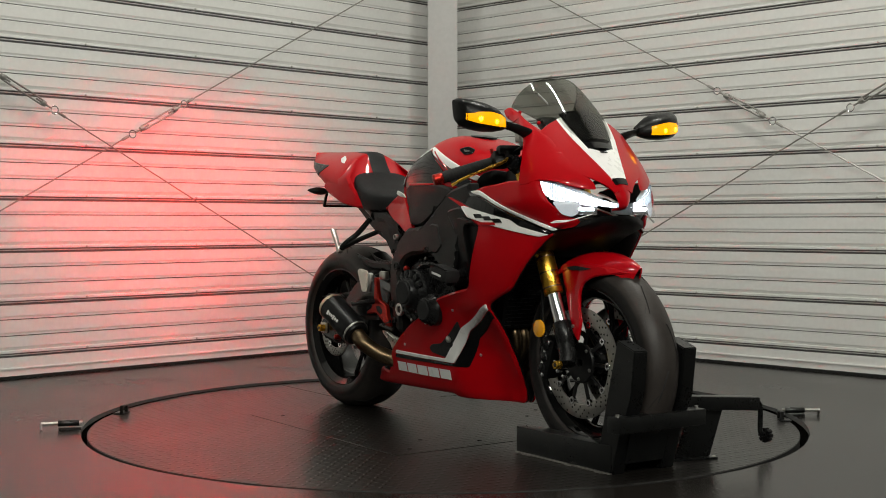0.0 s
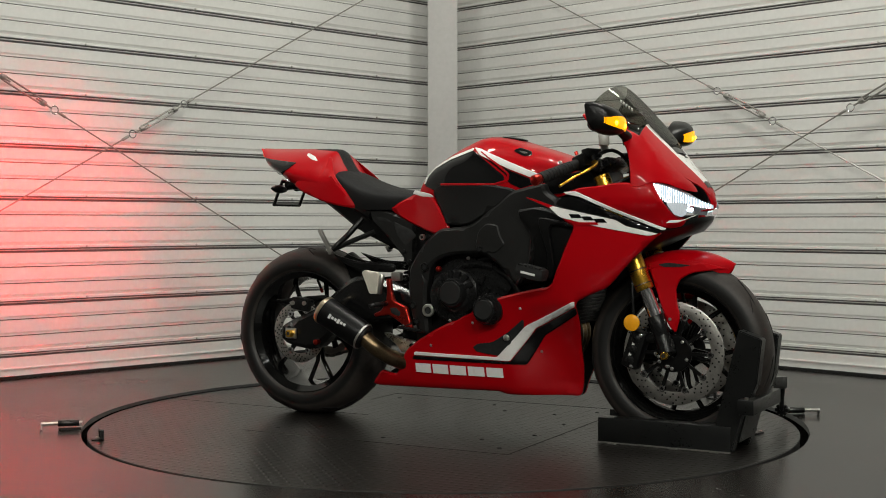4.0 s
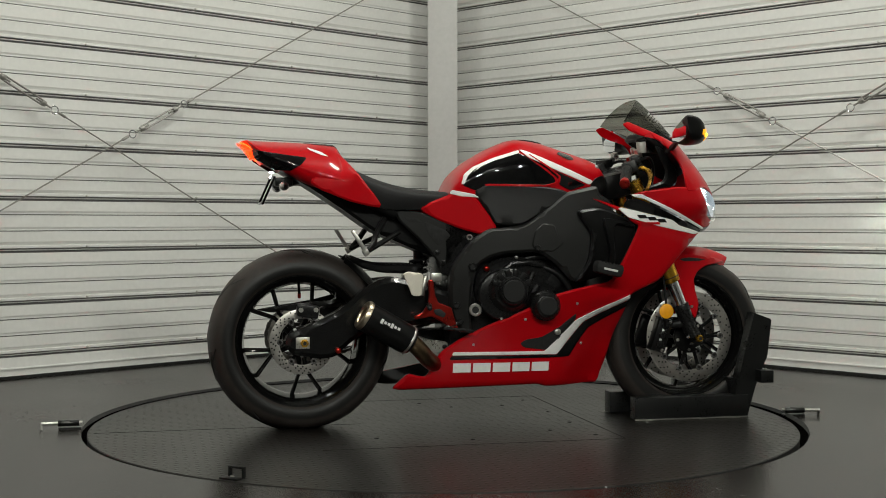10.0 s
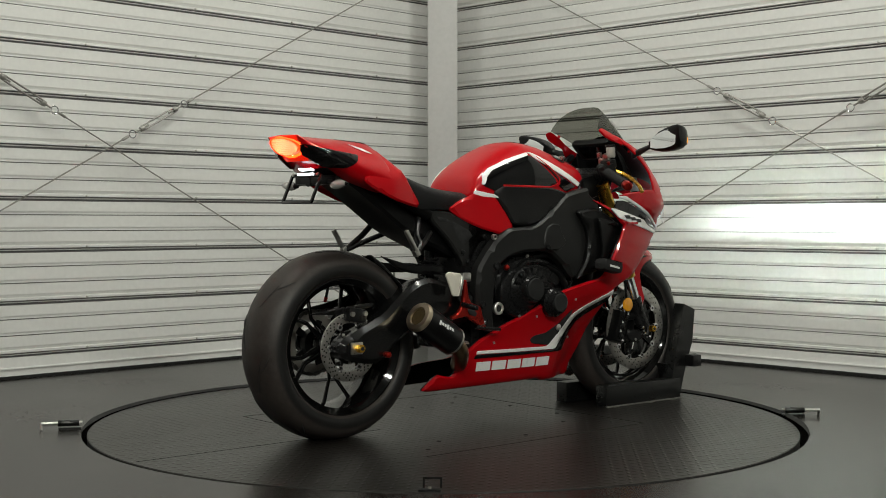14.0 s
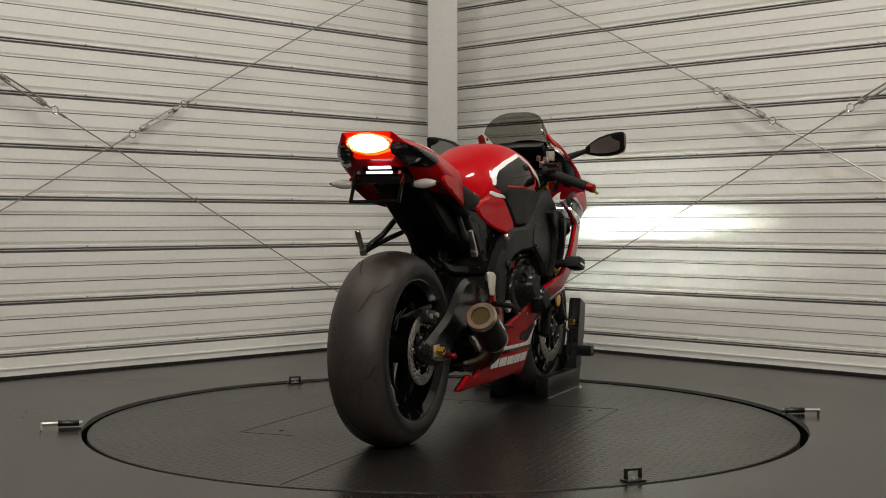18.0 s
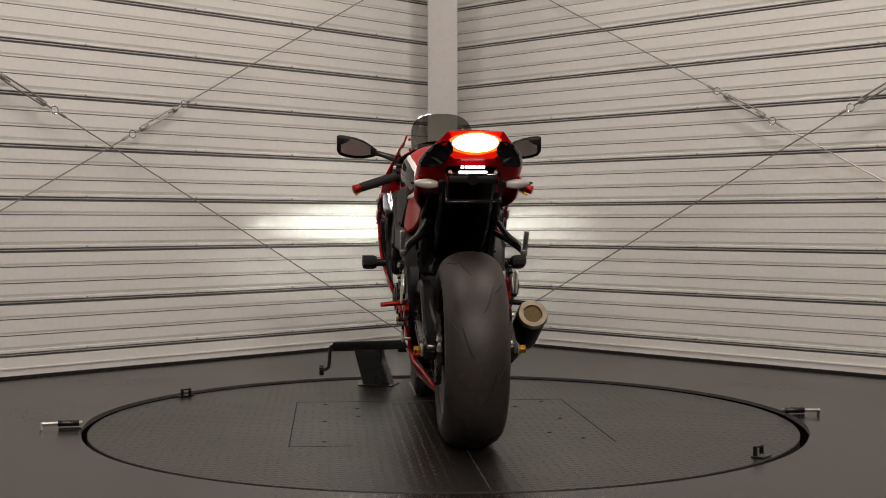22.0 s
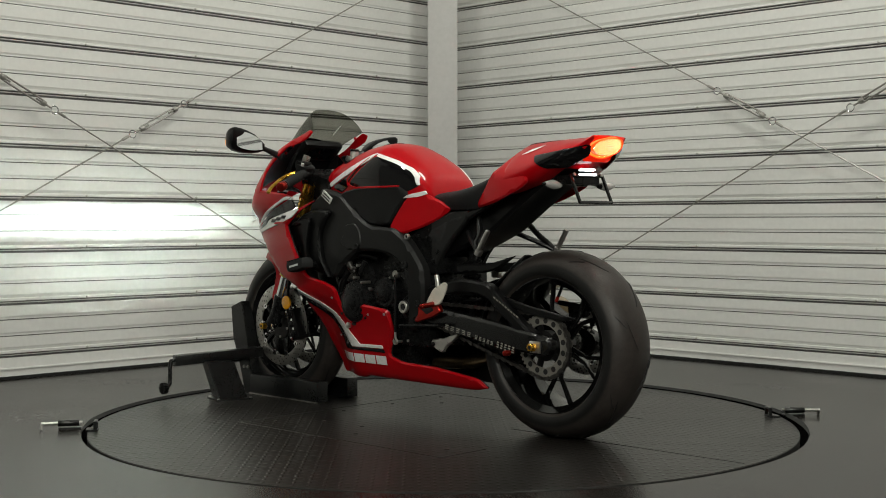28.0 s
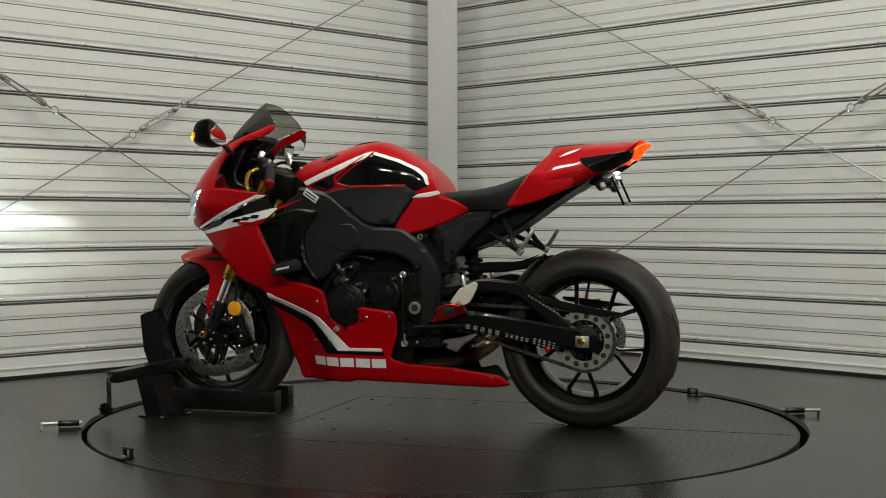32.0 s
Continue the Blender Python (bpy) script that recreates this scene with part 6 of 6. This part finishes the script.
def build_rear(bike):
    yd = lambda v: (lambda x, z: v)
    part("swingarm", sheet([(-.575, .32), (-.555, .336), (-.479, .368), (-.398, .405), (-.316, .478), (-.265, .508), (-.214, .518), (-.13, .498), (.02, .45), (.02, .36), (-.19, .352), (-.295, .342), (-.367, .292), (-.41, .252), (-.459, .245), (-.55, .262), (-.578, .285)], yd(.148), .045, .022, .016, .02, -1), ARMM, bike, "black braced swingarm")
    part("swingarm_arm", sheet([(-.575, .33), (-.50, .345), (-.30, .375), (-.10, .40), (.02, .42), (.03, .36), (-.10, .335), (-.35, .29), (-.55, .272), (-.58, .30)], yd(.148), .03, .03, .008, .012, 1), ARMM, bike, "black swingarm")
    part("swingarm_brace", sheet([(-.52, .335), (-.455, .37), (-.31, .492), (-.285, .50), (-.18, .51), (-.02, .48), (.0, .44), (-.12, .455), (-.25, .46), (-.30, .445), (-.42, .345)], yd(.142), .03, .03, .008, .012, 1), BLACK, bike)
    for x0, x1, z0, z1, h in ((-.108, -.24, .346, .322, .020), (-.25, -.34, .319, .300, .016), (-.348, -.432, .301, .284, .026)):
        d = math.degrees(math.atan2(z0 - z1, x0 - x1))
        m = pose((x0 + x1) / 2, .1488, (z0 + z1) / 2, 0, -d)
        bm = bmesh.new()
        box(bm, (0, 0, 0), (x0 - x1, .0012, h), m)
        lab = part("swingarm_label", bm, GLOSSBLACK, bike, "black printed label on the swingarm")
        bm = bmesh.new()
        for r in (-.30, .0, .30):
            for q in range(5):
                w = (x0 - x1) / 5
                box(bm, (-(x0 - x1) / 2 + w * (q + .5), .0009, h * r), (w * (.55 + .35 * ((q * 3 + int(r * 10)) % 3) / 2), .0006, h * .17), m)
        tagged(part("label_print", bm, PRINTM, lab), kind="stuff")
    bm = bmesh.new()
    for k in range(9):
        x = -.335 - .0125 * k
        box(bm, (0, 0, 0), (.009, .001, .005), pose(x, .1425, .452 - .0072 * k, 0, -32))
    part("brace_mark", bm, PRINTM, bike)
    bm = bmesh.new()
    rows = []
    for i in range(13):
        a = radians(14 + 47 * i / 12)
        r0 = RR + .013 + .010 * max(0, (i - 8) / 4)
        rows.append([Vector((XR + (r0 - .03 * abs(k / 4) ** 2.2) * math.cos(a), .095 * k / 4 * (1 - .45 * max(0, (i - 7) / 5)), ZR + (r0 - .03 * abs(k / 4) ** 2.2) * math.sin(a))) for k in range(-4, 5)])
    skin(bm, rows)
    part("hugger", solid(bm, .003), BLACK, bike, "black rear hugger")
    both("hugger_side", [(-.112, .556), (-.267, .561), (-.33, .577), (-.378, .590), (-.318, .548), (-.25, .530), (-.12, .525)], yd(.104), BLACK, bike, "", .004)
    both("hugger_tip", [(-.36, .595), (-.30, .572), (-.25, .562), (-.12, .56), (-.10, .545), (-.23, .535), (-.29, .553)], yd(.06), BLACK, bike, "", .004)
    part("chain_guard", sheet([(-.66, .397), (-.46, .43), (-.30, .47), (-.28, .46), (-.45, .405), (-.60, .385)], yd(.118), .004, .03, .003, .008, 1), BLACK, bike, "black chain guard")
    part("rear_caliper_arm", sheet([(-.66, .412), (-.56, .425), (-.47, .435), (-.40, .44), (-.41, .425), (-.55, .405)], yd(.09), .004, .03, .003, .008, -1), BLACK, bike)
    bm = bmesh.new()
    box(bm, (0, 0, 0), (.075, .05, .045), pose(-.50, -.108, .405, 0, 10), .01)
    cal = part("rear_caliper", bm, CASE, bike, "black rear brake caliper")
    for x in (-.525, -.475):
        bm = bmesh.new()
        rod(bm, (x, -.13, .41), (x, -.14, .41), .008, n=8)
        part("caliper_pin", bm, STEEL, cal)
    # exhaust
    a, b = Vector((-.331, -.228, .399)), Vector((-.165, -.214, .303))
    m, ln = frame_at(b, a)
    bm = bmesh.new()
    spin(bm, [(0, .040), (.012, .047), (.03, .050), (ln - .014, .050), (ln - .010, .050)], m, 32)
    can = part("silencer", bm, BLACK, bike, "short black silencer with a steel end ring")
    bm = bmesh.new()
    spin(bm, [(ln - .012, .0515), (ln - .004, .0515), (ln + .004, .047), (ln + .004, .032), (ln - .004, .030)], m, 32)
    part("end_ring", bm, RINGM, can, "bare steel end ring")
    bm = bmesh.new()
    spin(bm, [(ln - .006, .030), (ln - .001, .029)], m, 24)
    part("end_mesh", bm, MESHM, can)
    bm = bmesh.new()
    spin(bm, [(.010, .0485), (.012, .0495), (.015, .0495), (.017, .0485)], m, 32)
    part("band_clamp", bm, STEEL, can)
    bm = bmesh.new()
    up = m.to_3x3().inverted() @ Vector((0, -1, .25))
    ang0 = math.atan2(up.y, up.x)
    for k in range(6):
        mm = m @ Matrix.Rotation(ang0 + .02 * k, 4, "Z")
        box(bm, (.0505, 0, ln - .055 - .0125 * k), (.001, .016 if k in (0, 3) else .009, .009), mm)
    part("silencer_mark", bm, LABELM, can)
    bm = bmesh.new()
    tube(bm, curve([b + (a - b) * .02, (-.135, -.205, .275), (-.10, -.165, .24), (-.06, -.11, .215), (.0, -.06, .20), (.12, -.03, .20)], 6), .028, 18)
    part("link_pipe", bm, TITAN, bike, "heat stained link pipe")
    # shock and linkage
    bm = bmesh.new()
    pts = [Vector((-.10 + .03 * math.cos(2 * math.pi * k / 14), .03 * math.sin(2 * math.pi * k / 14), .42 + .0016 * k)) for k in range(98)]
    tube(bm, pts, .005, 6)
    part("shock_spring", bm, CASE, bike, "black shock spring")
    bm = bmesh.new()
    rod(bm, (-.10, 0, .36), (-.10, 0, .64), .018, n=14)
    box(bm, (-.05, 0, .30), (.14, .10, .06), None, .015)
    part("shock_body", bm, CASE, bike)
    # footrest sets
    heel = {-1: [(-.192, .529), (-.177, .538), (-.127, .531), (-.123, .522), (-.129, .455), (-.161, .456), (-.172, .486)], 1: [(-.071, .428), (-.105, .476), (-.156, .500), (-.170, .494), (-.167, .477), (-.145, .433), (-.123, .419), (-.082, .425)]}
    rest = {-1: [(-.102, .508), (-.086, .509), (-.080, .461), (-.068, .431), (-.022, .414), (-.014, .381), (.002, .342), (-.015, .340), (-.042, .357), (-.089, .385), (-.149, .376), (-.151, .387), (-.123, .398), (-.104, .425), (-.099, .461)],
            1: [(-.014, .408), (-.063, .423), (-.114, .421), (-.128, .398), (-.085, .376), (-.010, .355), (.003, .360), (-.018, .388)]}
    for s in (-1, 1):
        part("heel_guard", sheet(heel[s], yd(.20), .004, .02, .002, .006, s), HEELM, bike, "bare aluminium heel guard")
        rs = part("footrest_plate", sheet(rest[s], yd(.186), .012, .015, .003, .004, s), REDANO, bike, "red anodised footrest plate")
        hole = [(-.086, .408), (-.062, .411), (-.042, .394), (-.049, .381), (-.079, .391)] if s < 0 else [(-.03, .405), (-.085, .412), (-.095, .40), (-.06, .385)]
        # dark sheet on the plate for the shade of an opening
        part("cutout_shade", sheet(hole, yd(.187), .002, .02, .0005, .003, s), PITM, rs)
        bm = bmesh.new()
        rod(bm, (-.10, s * .18, .425), (-.115, s * .268, .418), .010, .008, n=10, bevel=.002)
        part("footrest", bm, REDANO if s > 0 else CASE, rs)
        bm = bmesh.new()
        tube(bm, [(.0, s * .18, .36), (-.05, s * .19, .345), (.05, s * .2, .335)] if s < 0 else [(-.12, s * .185, .35), (-.02, s * .19, .345), (.06, s * .2, .34)], .006, 8)
        part("foot_lever", bm, CASE, rs)
        bm = bmesh.new()
        rod(bm, (-.113, s * .19, .523), (-.127, s * .19, .456), .009, n=10, bevel=.002)
        part("master_cylinder", bm, STEEL, rs)
    both("side_link", [(-.149, .317), (-.129, .317), (-.085, .302), (-.027, .294), (-.019, .281), (-.041, .261), (-.075, .249), (-.095, .275), (-.136, .302)], yd(.125), ALU, bike, "bare alloy suspension link", .012, .015, .003, .005)
    for s in (-1, 1):
        bm = bmesh.new()
        rod(bm, (-.034, s * .12, .277), (-.034, s * .131, .277), .008, n=12, bevel=.001)
        part("link_bolt", bm, CASE, bike)
    bm = bmesh.new()
    box(bm, (-.072, -.16, .516), (.038, .02, .030), None, .005)
    part("fluid_pot", bm, STEEL, bike, "steel rear brake fluid pot")


def build_motorcycle():
    bike = thing("motorcycle", "glossy red black and white sports motorcycle with lit lamps", "motorcycle")
    build_wheels(bike)
    build_front(bike)
    build_fairing(bike)
    build_nose(bike)
    build_controls(bike)
    build_tank(bike)
    build_seat_tail(bike)
    build_frame(bike)
    build_engine(bike)
    build_rear(bike)
    return bike


TABLE = build_turntable()
BIKE = build_motorcycle()
CHOCK = build_chock()
LATCHES = [build_latch(-0.80, -0.885), build_latch(0.70, 0.985)]


# ---- fixed pins beside the table, cables on the walls ----
def build_pin(x0, y0, x1, y1):
    pin = thing("locking_pin", "steel locking pin bolted to the floor beside the turntable", "locking pin", "locking pins")
    d = Vector((x1 - x0, y1 - y0, 0))
    m = Matrix.Translation((x0, y0, 0)) @ Matrix.Rotation(math.atan2(d.y, d.x), 4, "Z")
    bm = bmesh.new()
    box(bm, (-.035, 0, .003), (.075, .035, .006), m, .001)
    part("base", bm, CHOCKM, pin)
    bm = bmesh.new()
    rod(bm, m @ Vector((-.075, 0, .02)), m @ Vector((-.005, 0, .02)), .011, n=14, bevel=.002)
    part("barrel", bm, CHOCKM, pin)
    bm = bmesh.new()
    rod(bm, m @ Vector((-.13, 0, .02)), m @ Vector((.006, 0, .02)), .006, n=10)
    rod(bm, m @ Vector((-.128, 0, .02)), m @ Vector((-.128, -.012, -.0)), .005, n=10)
    part("bolt", bm, STEEL, pin)
    return pin


build_pin(-1.236, -0.19, -1.20, -0.18)
build_pin(1.236, 0.10, 1.20, 0.10)


def wall_point(side, u, z, off=0.06):
    return wall_frame(side) @ Vector((u, off, z))


def build_brace(side, p, q, r0, r1, off):
    """A wire brace from p to q (along, height), with a turnbuckle between two rings at the shares r0 and r1."""
    brace = thing("wire_brace", "galvanised wire brace with a turnbuckle, stretched across the wall", "wire brace", "wall braces")
    P, Q = wall_point(side, *p, off), wall_point(side, *q, off)
    into = wall_frame(side).to_3x3() @ Vector((0, 1, 0))
    A, B = P.lerp(Q, r0), P.lerp(Q, r1)
    d = (Q - P).normalized()
    for c, e in ((P, A - d * .02), (B + d * .02, Q)):
        bm = bmesh.new()
        tube(bm, [c, e], .0035, 6)
        part("cable", bm, CABLEM, brace)
    for c in (A, B):
        bm = bmesh.new()
        ring(bm, c, into, .018, .0035)
        part("ring", bm, CHROME, brace)
    for c, s in ((A, -1), (B, 1)):
        bm = bmesh.new()
        rod(bm, c + d * s * .025, c + d * s * .062, .007, n=8, bevel=.001)
        part("ferrule", bm, CABLEM, brace)
    bm = bmesh.new()
    side_v = d.cross(into).normalized()
    e0, e1 = A + d * .06, B - d * .06
    for s in (-1, 1):
        rod(bm, e0 + side_v * s * .011, e1 + side_v * s * .011, .0045, n=8)
    for e in (e0, e1):
        rod(bm, e - d * .012, e + d * .012, .013, n=10, bevel=.002)
    part("turnbuckle", bm, CABLEM, brace, "steel turnbuckle body")
    for c, k in ((A, 1), (B, -1)):
        bm = bmesh.new()
        rod(bm, c + d * k * .018, c + d * k * .10, .005, n=8)
        part("threaded_rod", bm, CABLEM, brace)
    return brace


build_brace(-1, (0.03, 2.337), (4.199, 0.02), .457, .526, .065)
build_brace(-1, (4.30, 2.102), (0.373, 0.02), .353, .429, .05)
build_brace(1, (0.03, 2.337), (4.30, 0.055), .4335, .5056, .05)
build_brace(1, (4.30, 2.093), (0.25, 0.02), .347, .421, .065)


# ---- everything on the table turns with it ----
RATE, AT16 = 6.8316, 54.05


def motions():
    times = [0.0, 0.25] + [float(k) for k in range(1, 32)] + [31.75, 32.0]
    spin_at = [(t, AT16 + RATE * (t - 16.0)) for t in times]
    for ob, m in [(TABLE, Matrix()), (BIKE, pose(0, -0.042, 0, 0, 0, -0.5)), (CHOCK, pose(0, -0.042, -0.001, 0, 0, -0.5))] + [(o, Matrix()) for o in LATCHES]:
        walk(ob, [(t, pose(0, 0, 0, 0, 0, a) @ m) for t, a in spin_at])


motions()
